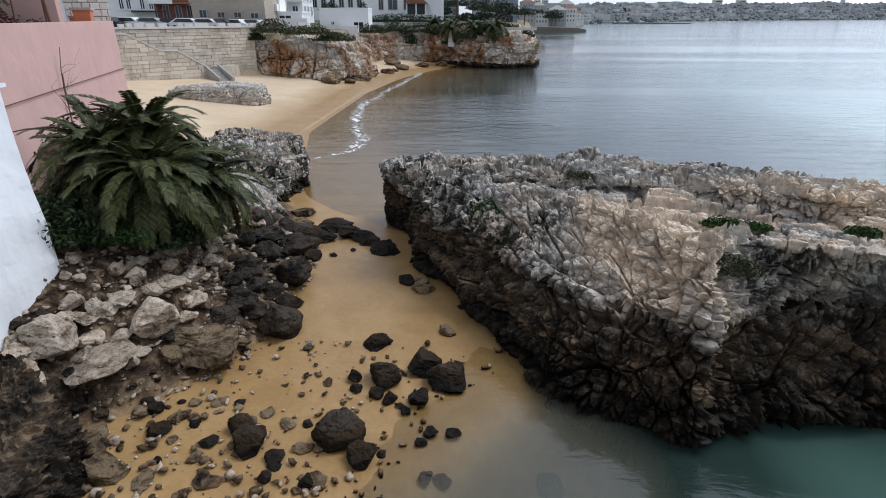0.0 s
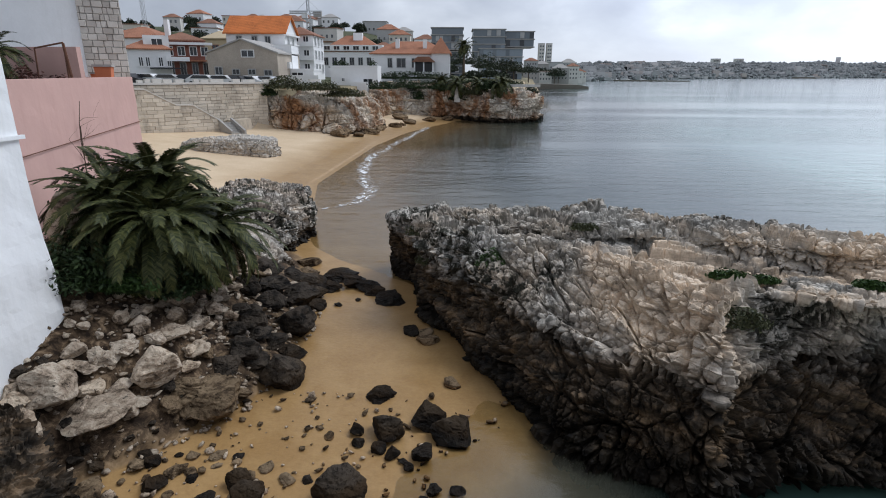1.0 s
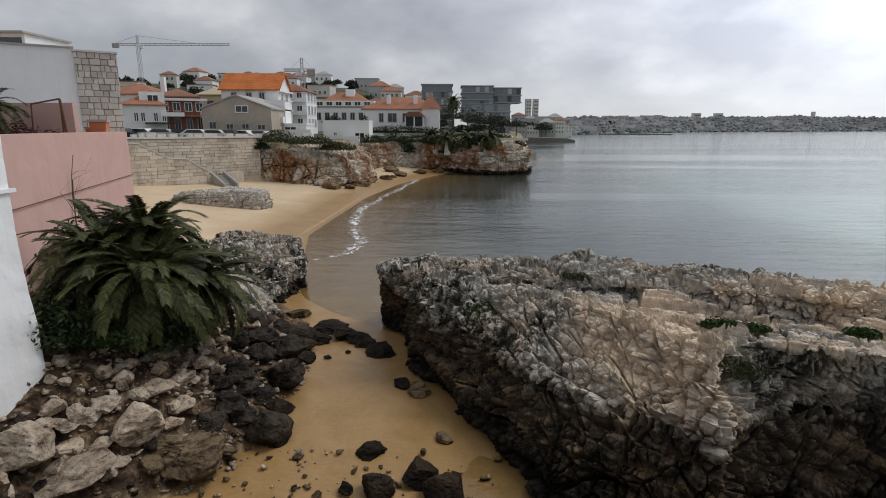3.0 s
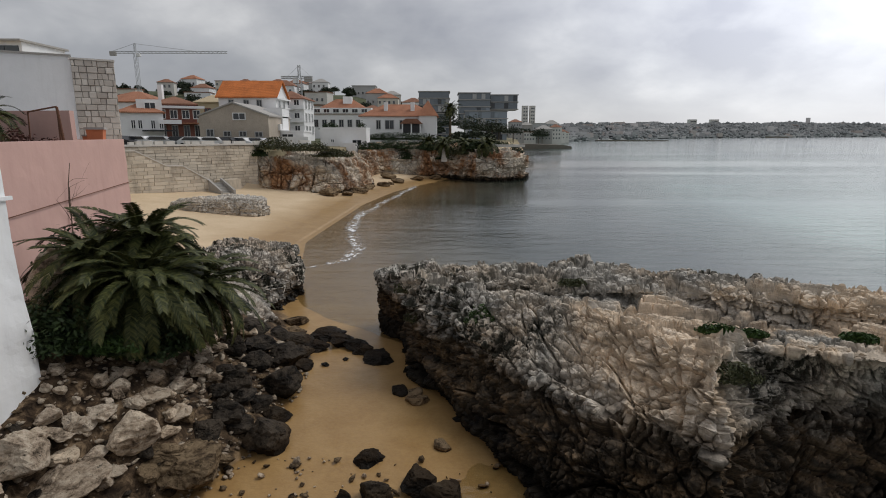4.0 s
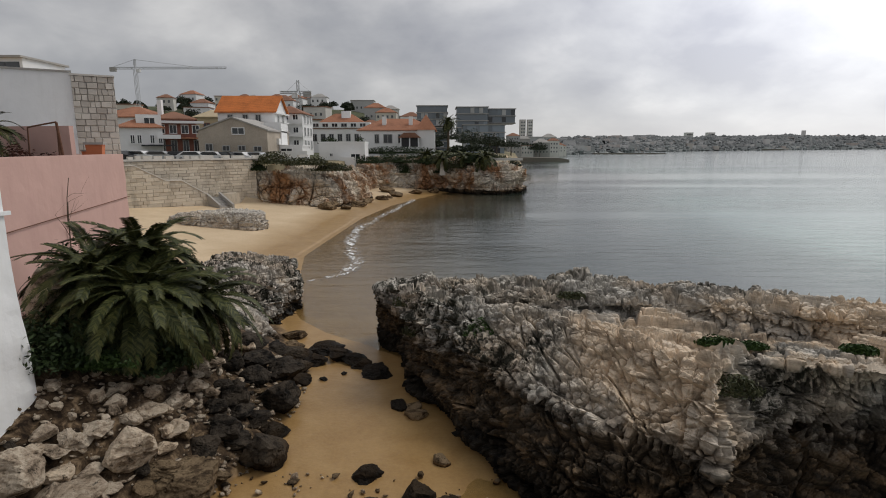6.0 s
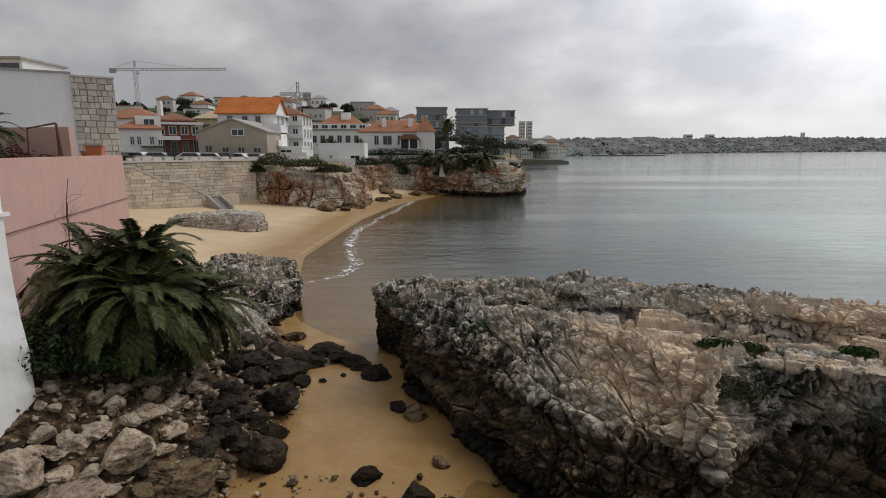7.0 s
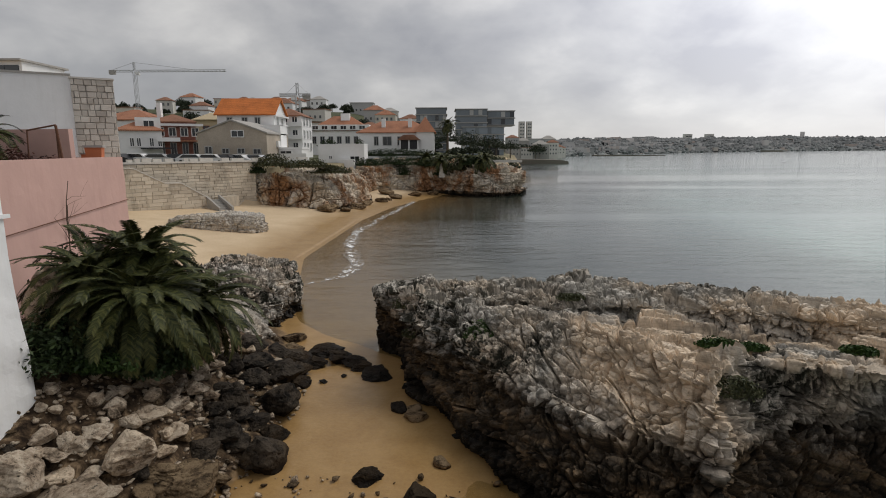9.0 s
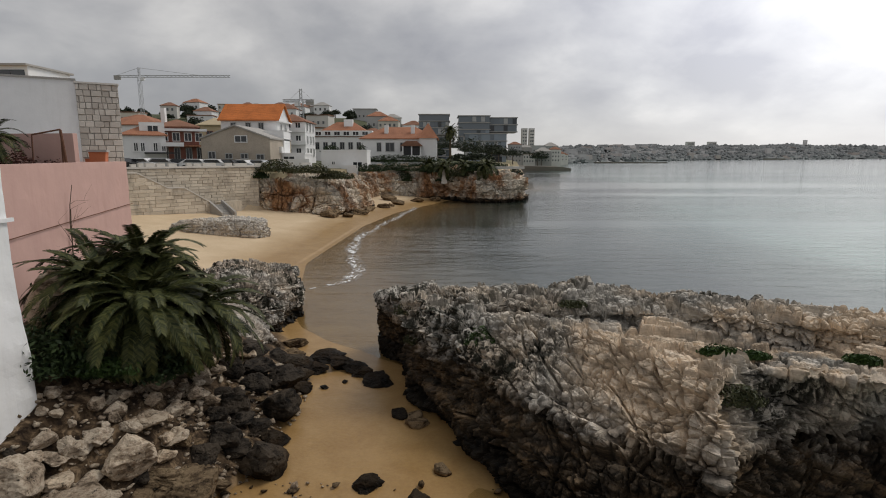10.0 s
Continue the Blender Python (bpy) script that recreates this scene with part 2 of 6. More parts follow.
ROCK = shore_rock("weathered_limestone", (0.60, 0.565, 0.505), (0.70, 0.56, 0.41))
CLIFF = shore_rock("cliff_limestone", (0.66, 0.60, 0.51), (0.66, 0.51, 0.35), 0.55, 0.9, 0.95, 0.45)
ROCK_LOW = shore_rock("dry_limestone", (0.60, 0.56, 0.50), (0.60, 0.49, 0.37), 0.45, 0.75)
STONE = limestone("pale_boulder", (0.60, 0.525, 0.43), (0.41, 0.335, 0.26), (0.12, 0.095, 0.072), 0.05, 0.05, (0.34, 0.22, 0.13), (40, 10, 0), True, 0)
DARKSTONE = limestone("wet_dark_boulder", (0.060, 0.050, 0.040), (0.020, 0.017, 0.014), (0.005, 0.0045, 0.004), 0.3, 0.3, (0.07, 0.05, 0.03), (40, 10, 0), True, 0)
DARKSTONE.node_tree.nodes["Principled BSDF"].inputs["Specular IOR Level"].default_value = 0.18
BROWNSTONE = limestone("brown_boulder", (0.24, 0.18, 0.115), (0.11, 0.078, 0.048), (0.022, 0.016, 0.011), 0.05, 0.05, (0.25, 0.15, 0.07), (40, 10, 0), True, 0)


def sand_material():
    n = Nodes("beach_sand", 0.9, 0, 0.2)
    level = n.height()
    big, small = n.noise(0.35, 6, 0.6), n.noise(9, 7, 0.7)
    dry = n.ramp(big, (0.3, (0.56, 0.425, 0.275)), (0.7, (0.66, 0.52, 0.35)))
    wetc = n.ramp(n.noise(0.9, 7, 0.6, None, 0.6), (0.35, (0.315, 0.188, 0.072)), (0.65, (0.385, 0.243, 0.102)))
    wet = n.ramp(n.math("ADD", level, n.math("MULTIPLY", n.math("SUBTRACT", n.noise(0.25, 4), 0.5), 0.25)), (0.25, 1.0), (0.62, 0.0))
    base = n.mix(wet, dry, wetc)
    base = n.mix(0.4, base, n.ramp(small, (0.3, 0.62), (0.6, 1.0)), "MULTIPLY")
    earth = n.ramp(n.noise(3.5, 7, 0.7, None, 0.5), (0.40, (0.018, 0.012, 0.008)), (0.52, (0.075, 0.050, 0.030)), (0.66, (0.26, 0.185, 0.115)))
    mask = n.node("ShaderNodeAttribute")
    mask.attribute_name = "rubble"
    base = n.mix(mask.outputs["Fac"], base, earth)
    weed = n.node("ShaderNodeAttribute")
    weed.attribute_name = "land"
    turf = n.ramp(n.noise(0.8, 6, 0.7), (0.35, (0.035, 0.055, 0.022)), (0.65, (0.13, 0.125, 0.075)))
    base = n.mix(weed.outputs["Fac"], base, turf)
    n.colour(base)
    rough = n.ramp(wet, (0.0, 0.95), (1.0, 0.33))
    n.rough(n.math("MAXIMUM", rough, mask.outputs["Fac"]))
    n.bump(n.noise(2.2, 6, 0.6), 0.04, 0.4).bump(small, 0.012, 0.5)
    return n.mat


def water_material():
    """Sea: a glossy surface over clear to cloudy water, the cloudier the deeper the bed lies."""
    n = Nodes("sea_water", 0.08, 0, 0.5)
    depth = n.node("ShaderNodeAttribute")
    depth.attribute_name = "depth"
    thick = depth.outputs["Fac"]
    patch = n.noise(0.09, 4, 0.5)
    # silt tint; painted darker at mid depth for rock reflections, paler deepest for sky
    silt_and_reflection = n.ramp(thick, (0.0, (0.22, 0.165, 0.095)), (0.10, (0.115, 0.110, 0.078)), (0.3, (0.022, 0.036, 0.029)), (0.6, (0.024, 0.046, 0.037)), (0.85, (0.075, 0.135, 0.110)), (1.0, (0.20, 0.31, 0.27)))
    silt_and_reflection = n.mix(0.35, silt_and_reflection, n.ramp(patch, (0.35, 0.55), (0.65, 1.0)), "MULTIPLY")
    body = n.node("ShaderNodeBsdfDiffuse")
    n.put(silt_and_reflection, body.inputs["Color"])
    clear = n.node("ShaderNodeBsdfTransparent")
    clear.inputs[0].default_value = (0.93, 0.95, 0.90, 1)
    murk = n.node("ShaderNodeMixShader")
    n.put(n.ramp(thick, (0.0, 0.0), (0.03, 0.14), (0.12, 0.60), (0.3, 0.96)), murk.inputs[0])
    n.put(clear.outputs[0], murk.inputs[1])
    n.put(body.outputs[0], murk.inputs[2])
    gloss = n.node("ShaderNodeBsdfGlossy")
    gloss.inputs["Roughness"].default_value = 0.10
    fres = n.node("ShaderNodeFresnel")
    fres.inputs["IOR"].default_value = 1.45
    swell = n.noise(0.10, 3, 0.5, n.stretch((0.30, 1.0, 1.0), (0, 0, 12)), 0.3)
    ripple = n.noise(0.9, 5, 0.6, n.stretch((0.38, 1.0, 1.0), (0, 0, 8)), 0.5)
    chop = n.noise(3.2, 4, 0.6, n.stretch((0.5, 1.0, 1.0), (0, 0, -10)), 0.3)
    calm = n.ramp(n.noise(0.035, 4, 0.5, n.stretch((0.16, 1.0, 1.0), (0, 0, 4)), 0.4), (0.40, 0.10), (0.60, 0.75))
    last = None
    for tex, dist in ((swell, 0.30), (ripple, 0.14), (chop, 0.03)):
        b = n.node("ShaderNodeBump")
        b.inputs["Distance"].default_value = dist
        n.put(calm, b.inputs["Strength"])
        n.put(tex, b.inputs["Height"])
        if last:
            n.put(last, b.inputs["Normal"])
        last = b.outputs[0]
    for s in (gloss, fres):
        n.put(last, s.inputs["Normal"])
    top = n.node("ShaderNodeMixShader")
    n.put(fres.outputs[0], top.inputs[0])
    n.put(murk.outputs[0], top.inputs[1])
    n.put(gloss.outputs[0], top.inputs[2])
    n.put(top.outputs[0], n.tree.nodes["Material Output"].inputs[0])
    return n.mat


SAND, WATER = sand_material(), water_material()


def wall_paint(name, colour, dirt, rough=0.85):
    """Painted render with rain streaks, patches and scratches."""
    n = Nodes(name, rough)
    streak = n.noise(1.0, 6, 0.65, n.stretch((2.2, 2.2, 0.22)), 0.3)
    patch = n.noise(0.7, 6, 0.6)
    crack = n.voronoi(0.9, "DISTANCE_TO_EDGE", n.stretch((1, 1, 0.7)))
    base = n.mix(n.ramp(streak, (0.52, 0.0), (0.85, 0.35)), n.ramp(patch, (0.3, tuple(c * 0.90 for c in colour)), (0.7, colour)), dirt)
    base = n.mix(n.ramp(n.noise(2.6, 7, 0.75), (0.66, 0.0), (0.74, 0.6)), base, dirt)
    n.colour(base)
    n.bump(n.noise(7, 6, 0.6), 0.015, 0.5)
    return n.mat


WHITE_WALL = wall_paint("white_lime_paint", (0.87, 0.88, 0.88), (0.52, 0.52, 0.49))
PINK_WALL = wall_paint("pink_lime_paint", (0.57, 0.365, 0.315), (0.40, 0.23, 0.195))
WHITE = plain("white_house_paint", (0.78, 0.78, 0.77), 0.8, 0.06, 0.5)
GREY = plain("grey_render", (0.42, 0.42, 0.41), 0.85, 0.12, 0.6)
OCHRE = plain("ochre_house_paint", (0.50, 0.41, 0.27), 0.85, 0.1, 0.6)
REDBROWN = plain("red_brown_paint", (0.26, 0.11, 0.08), 0.8, 0.15, 0.8)
DARK = plain("dark_parts_and_shade", (0.03, 0.03, 0.032), 0.5, 0.2, 2.0)
RUST = plain("rusted_steel", (0.13, 0.06, 0.035), 0.85, 0.35, 3.0)
CRANE = plain("crane_steel", (0.46, 0.47, 0.47), 0.6, 0.1, 0.4)
CONCRETE = plain("concrete", (0.36, 0.345, 0.32), 0.9, 0.15, 0.8)
COPING = plain("pale_coping", (0.60, 0.575, 0.53), 0.85, 0.15, 0.8)
TERRACOTTA = plain("terracotta_pot", (0.50, 0.17, 0.08), 0.8, 0.15, 5.0)
TRUNK = plain("palm_trunk", (0.11, 0.085, 0.06), 0.95, 0.4, 4.0, 0, 0.03)


def roof_tiles(name, colour):
    n = Nodes(name, 0.85)
    rows = n.node("ShaderNodeTexWave")
    rows.wave_type, rows.bands_direction = "BANDS", "X"
    rows.inputs["Scale"].default_value, rows.inputs["Distortion"].default_value = 1.6, 0.4
    n.put(n.at, rows.inputs["Vector"])
    tone = n.math("ADD", n.math("MULTIPLY", n.noise(0.5, 6, 0.65), 0.7), n.math("MULTIPLY", n.noise(5, 4), 0.3))
    base = n.ramp(tone, (0.3, tuple(c * 0.62 for c in colour)), (0.5, colour), (0.72, tuple(min(1, c * 1.2) for c in colour)))
    n.colour(n.mix(0.25, base, rows.outputs[0], "MULTIPLY"))
    n.bump(rows.outputs[0], 0.05, 0.7)
    return n.mat


NEW_TILE = roof_tiles("orange_roof_tile", (0.62, 0.19, 0.05))
OLD_TILE = roof_tiles("weathered_roof_tile", (0.42, 0.19, 0.11))
DULL_TILE = roof_tiles("dull_brown_roof_tile", (0.30, 0.15, 0.095))


def glass(name, colour=(0.02, 0.025, 0.03), rough=0.12):
    n = Nodes(name, rough, 0, 0.6)
    n.colour(n.ramp(n.own(), (0.0, tuple(c * 0.6 for c in colour)), (1.0, tuple(c * 1.5 for c in colour))))
    return n.mat


PANE = glass("window_glass")
BLUE_GLASS = glass("blue_grey_glass", (0.16, 0.19, 0.215), 0.25)


def block_material(name, pale, dark, moss=0.3):
    n = Nodes(name, 0.9)
    tone = n.math("ADD", n.math("MULTIPLY", n.own(), 0.55), n.math("MULTIPLY", n.noise(1.8, 6, 0.65), 0.45))
    base = n.ramp(tone, (0.2, dark), (0.75, pale))
    base = n.mix(n.ramp(n.noise(0.5, 6, 0.7, n.stretch((1, 1, 0.4))), (0.52, 0.0), (0.72, moss)), base, (0.06, 0.055, 0.045))
    n.colour(base).bump(n.noise(9, 6, 0.7), 0.02, 0.6)
    return n.mat


ASHLAR = block_material("grey_ashlar", (0.66, 0.62, 0.56), (0.44, 0.40, 0.355))
SEAWALL = block_material("sea_wall_stone", (0.66, 0.59, 0.485), (0.47, 0.41, 0.33), 0.55)
MORTAR = plain("mortar", (0.20, 0.175, 0.145), 0.95, 0.2, 4.0)


def leaf_material(name, low, high, dead=None):
    n = Nodes(name, 0.55, 0, 0.2)
    base = n.mix(n.island(), low, high)
    if dead:
        base = n.mix(n.ramp(n.own(), (0.80, 0.0), (0.86, 1.0)), base, dead)
    n.colour(n.mix(0.5, base, n.ramp(n.noise(6, 3), (0.3, 0.6), (0.7, 1.0)), "MULTIPLY"))
    return n.mat


FROND = leaf_material("palm_frond_green", (0.016, 0.026, 0.008), (0.105, 0.108, 0.034))
DEADFROND = leaf_material("dry_frond", (0.20, 0.15, 0.085), (0.42, 0.34, 0.22))
BUSH = leaf_material("dark_shrub_leaf", (0.016, 0.030, 0.012), (0.045, 0.070, 0.024))
GRASS = leaf_material("bright_weed", (0.025, 0.052, 0.013), (0.060, 0.105, 0.026))
TREE = leaf_material("far_tree_leaf", (0.020, 0.030, 0.016), (0.050, 0.062, 0.034))
SCRUB = leaf_material("cliff_scrub_leaf", (0.035, 0.045, 0.020), (0.11, 0.11, 0.055))

# ---- mesh helpers ----
def mesh_of(name, verts, faces, material, smooth_faces=True):
    me = bpy.data.meshes.new(name)
    me.from_pydata([tuple(v) for v in verts] if not isinstance(verts, np.ndarray) else verts.tolist(), [], faces)
    me.materials.append(material)
    if smooth_faces:
        me.polygons.foreach_set("use_smooth", [True] * len(me.polygons))
    me.update()
    return me


def grid_faces(nu, nv):
    i = np.arange(nu * nv).reshape(nu, nv)
    return np.stack([i[:-1, :-1], i[1:, :-1], i[1:, 1:], i[:-1, 1:]], -1).reshape(-1, 4).tolist()


def attribute(me, name, values):
    me.attributes.new(name, "FLOAT", "POINT").data.foreach_set("value", np.asarray(values, np.float32))


def part(name, source, material, parent=None, label=""):
    """Links a bmesh, or a mesh that is already made, as one object under its thing."""
    me = source
    if isinstance(source, bmesh.types.BMesh):
        me = bpy.data.meshes.new(name)
        source.to_mesh(me)
        source.free()
        me.materials.append(material)
    ob = new(name, me)
    if parent:
        ob.parent = parent
    return tagged(ob, label)


def box(bm, x0, x1, y0, y1, z0, z1, m=None):
    v = [bm.verts.new((x, y, z)) for x in (x0, x1) for y in (y0, y1) for z in (z0, z1)]
    for f in ((0, 1, 3, 2), (4, 6, 7, 5), (0, 4, 5, 1), (2, 3, 7, 6), (0, 2, 6, 4), (1, 5, 7, 3)):
        bm.faces.new([v[i] for i in f])
    if m is not None:
        bmesh.ops.transform(bm, matrix=m, verts=v)
    return v


def prism(bm, outline, y0, y1):
    """A solid from an outline in x and z, drawn out along y."""
    a = [bm.verts.new((x, y0, z)) for x, z in outline]
    b = [bm.verts.new((x, y1, z)) for x, z in outline]
    bm.faces.new(a)
    bm.faces.new(b[::-1])
    for i in range(len(a)):
        j = (i + 1) % len(a)
        bm.faces.new((a[j], a[i], b[i], b[j]))
    return a + b


def empty(name, m, label, category, group=""):
    ob = new(name)
    ob.matrix_world = m
    return tagged(ob, label, category, group)


def tube(bm, a, b, r0, r1, sides=8):
    a, b = Vector(a), Vector(b)
    q = (b - a).to_track_quat("Z", "Y")
    rings = []
    for c, r in ((a, r0), (b, r1)):
        rings.append([bm.verts.new(c + q @ Vector((r * math.cos(i * math.tau / sides), r * math.sin(i * math.tau / sides), 0))) for i in range(sides)])
    for i in range(sides):
        j = (i + 1) % sides
        bm.faces.new((rings[0][i], rings[0][j], rings[1][j], rings[1][i]))
    bm.faces.new(rings[0][::-1])
    bm.faces.new(rings[1])


# ---- ground: one sheet of seabed, sand, rubble bank and land, out to the horizon ----
SHORE_Y = [4, 7.4, 8.6, 10, 11.4, 13, 16, 18.6, 22, 25, 29, 34, 41, 64, 79, 88, 112, 140]
SHORE_X = [-7.6, -7.5, -7.5, -6.3, -5.3, -4.7, -4.7, -5.0, -6.4, -7.6, -8.4, -9.6, -11.0, -9.9, -7.5, -4.8, 4, 20]
WALL_Y = [50, 58.6, 67, 69.6, 74, 80, 92, 100, 106, 109, 112, 140, 230, 330, 400, 800]
WALL_X = [-39, -34.0, -27.2, -25.0, -19, -16.5, -16.5, -14.5, -12, 9, 12, 14, 33, 45, 50, 160]


def ground_height(x, y):
    inland = np.interp(y, SHORE_Y, SHORE_X) - x
    p = np.stack([x * 0.5, y * 0.5, 0 * x], -1)
    lump = fbm(p, 4, 3) - 0.5
    steep = np.interp(y, [4, 16, 20, 26, 34], [0.80, 0.72, 0.60, 0.20, 0.085])
    top = np.interp(y, [4, 14, 22, 30, 40], [3.3, 3.4, 3.0, 2.0, 2.1])
    land = np.minimum(0.08 + np.maximum(inland, 0) * steep, top + 0.0 * x)
    land = land + lump * np.interp(y, [16, 24, 34], [0.55, 0.3, 0.10]) * smooth(0, 2, inland)
    out = np.maximum(-inland, 0)
    near = 0.13 - 0.022 * out - 0.62 * smooth(-0.4, 2.6, (x - 0.6) * 0.8 - (y - 9.6) * 0.75) + 0.05 * lump
    near = near - smooth(3.0, 8, x) * 2.5
    sea = 0.02 - np.minimum(out, 5) * 0.035 - np.maximum(out - 5, 0) * 0.10
    bed = np.where(y < 17, near, near + (sea - near) * smooth(17, 27, y))
    z = np.where(inland > 0, land, np.maximum(bed, -5.0))
    plateau = np.interp(y, WALL_Y, WALL_X) - x
    hill = 5.9 + 0.02 * np.maximum(plateau, 0) + (22 * smooth(140, 330, y) * smooth(10, -50, x) + 16 * smooth(300, 1200, y)) * smooth(22, -8, x)
    z = np.where((y > 57) & (plateau > 1.2), np.maximum(z, hill * smooth(1.2, 2.2, plateau)), z)
    behind = smooth(0.4, 3.0, -10.85 - 0.28 * (y - 11.7) - x) * smooth(33, 29, y)
    return z + (7.2 - z) * behind


def spread(lo, a, b, hi, step, grow=1.16):
    """Even steps from a to b, ever longer ones out to lo and hi."""
    mid = list(np.arange(a, b, step))
    left, right, s = [], [], step
    x = a
    while x > lo:
        s *= grow
        x -= s
        left.append(x)
    s, x = step, mid[-1]
    while x < hi:
        s *= grow
        x += s
        right.append(x)
    return np.array(left[::-1] + mid + right)


def sheet(name, xs, ys, height, material):
    gx, gy = np.meshgrid(xs, ys, indexing="ij")
    x, y = gx.ravel(), gy.ravel()
    z = height(x, y)
    me = mesh_of(name, np.stack([x, y, z], -1), grid_faces(len(xs), len(ys)), material)
    return me, x, y, z


gxs, gys = spread(-4800, -14, 6, 4800, 0.11), np.concatenate([np.arange(-60, 4, 4.0), spread(4.01, 4.12, 26, 4800, 0.11, 1.05)])
ground_me, gx, gy, gz = sheet("ground", gxs, gys, ground_height, SAND)
inland = np.interp(gy, SHORE_Y, SHORE_X) - gx
attribute(ground_me, "rubble", smooth(-0.25, 0.35, inland + 1.2 * (fbm(np.stack([gx, gy, gz], -1) * 1.3, 3, 5) - 0.5)) * smooth(27, 22, gy))
attribute(ground_me, "land", smooth(5.0, 6.4, gz) * smooth(40, 60, gy))
tagged(new("ground", ground_me), "tan beach sand running from wet inlet to rubble bank", "ground", kind="structure")

wxs, wys = spread(-4800, -14, 14, 4800, 0.5), np.concatenate([np.arange(-60, 4, 4.0), spread(4.01, 4.5, 34, 4800, 0.5, 1.06)])
sea_me, sx, sy, sz = sheet("sea", wxs, wys, lambda x, y: 0 * x, WATER)
attribute(sea_me, "depth", np.clip(-ground_height(sx, sy), 0, 4) / 4)
tagged(new("sea", sea_me), "calm grey-green sea water in the bay", "water", kind="structure")


# ---- rocks ----
def displaced(points, normals, strata=(0.05, -0.03, 1.0), size=1.0, amount=1.0, seed=0, rough=1.0):
    """Pushes points along their normals: beds with ledges, jointed blocks, knobs parted by narrow cracks."""
    p = points / size
    steep = 1 - np.abs(normals[:, 2])
    n = np.array(Vector(strata).normalized())
    slow, mid_ = fbm(p * 0.4, 3, seed) - 0.5, fbm(p * 1.6, 2, seed + 1) - 0.5
    d = 0.0
    for rate, deep in ((1.3, 0.85), (3.3, 0.42), (8.0, 0.10)):
        layer = (p @ n) * rate + slow * 2.2 + mid_ * 0.4
        k = np.floor(layer)
        at = k + smooth(0.82, 1.0, layer - k)
        d = d + deep * (vnoise(np.stack([at * 1.7, 0.3 * p[:, 0] * rate ** 0.5, 0.3 * p[:, 1] * rate ** 0.5], -1), seed + 4) - 0.5)
    d = d * (0.25 + 0.75 * smooth(0.05, 0.5, steep))
    bent = np.stack([0.5 * slow, 0.22 * mid_, 0.5 * slow], -1)
    for rate, tall, lump, crack, width, share in ((0.5, 0.7, 0.46, 0.34, 0.05, 0.0), (1.2, 0.9, 0.28, 0.30, 0.08, 0.2), (2.7, 0.6, 0.15, 0.20, 0.14, 0.3), (5.5, 0.7, 0.06, 0.09, 0.20, 0.6)):
        f1, f2, own = cells(p * (rate, rate, rate * tall) + bent * rate ** 0.5, seed + int(rate * 10))
        gap = smooth(0, width, f2 - f1)
        d = d + (lump * (own - 0.5) * gap - crack * (1 - gap)) * (1 - share + share * rough)
    d = d + 0.32 * (fbm(p * 0.8, 3, seed + 31) - 0.5) + 0.03 * (fbm(p * 9, 2, seed + 41) - 0.5)
    return points + normals * (d * amount * size)[:, None]


def grid_normals(p, nu, nv):
    g = p.reshape(nu, nv, 3)
    n = np.cross(np.gradient(g, axis=0), np.gradient(g, axis=1))
    n = n / np.maximum(np.linalg.norm(n, axis=2), 1e-9)[:, :, None]
    for _ in range(40 if nu > 300 else 12):
        n[1:-1] = (n[:-2] + 2 * n[1:-1] + n[2:]) / 4
        n[:, 1:-1] = (n[:, :-2] + 2 * n[:, 1:-1] + n[:, 2:]) / 4
    n = n.reshape(-1, 3)
    return n / np.maximum(np.linalg.norm(n, axis=1), 1e-9)[:, None]


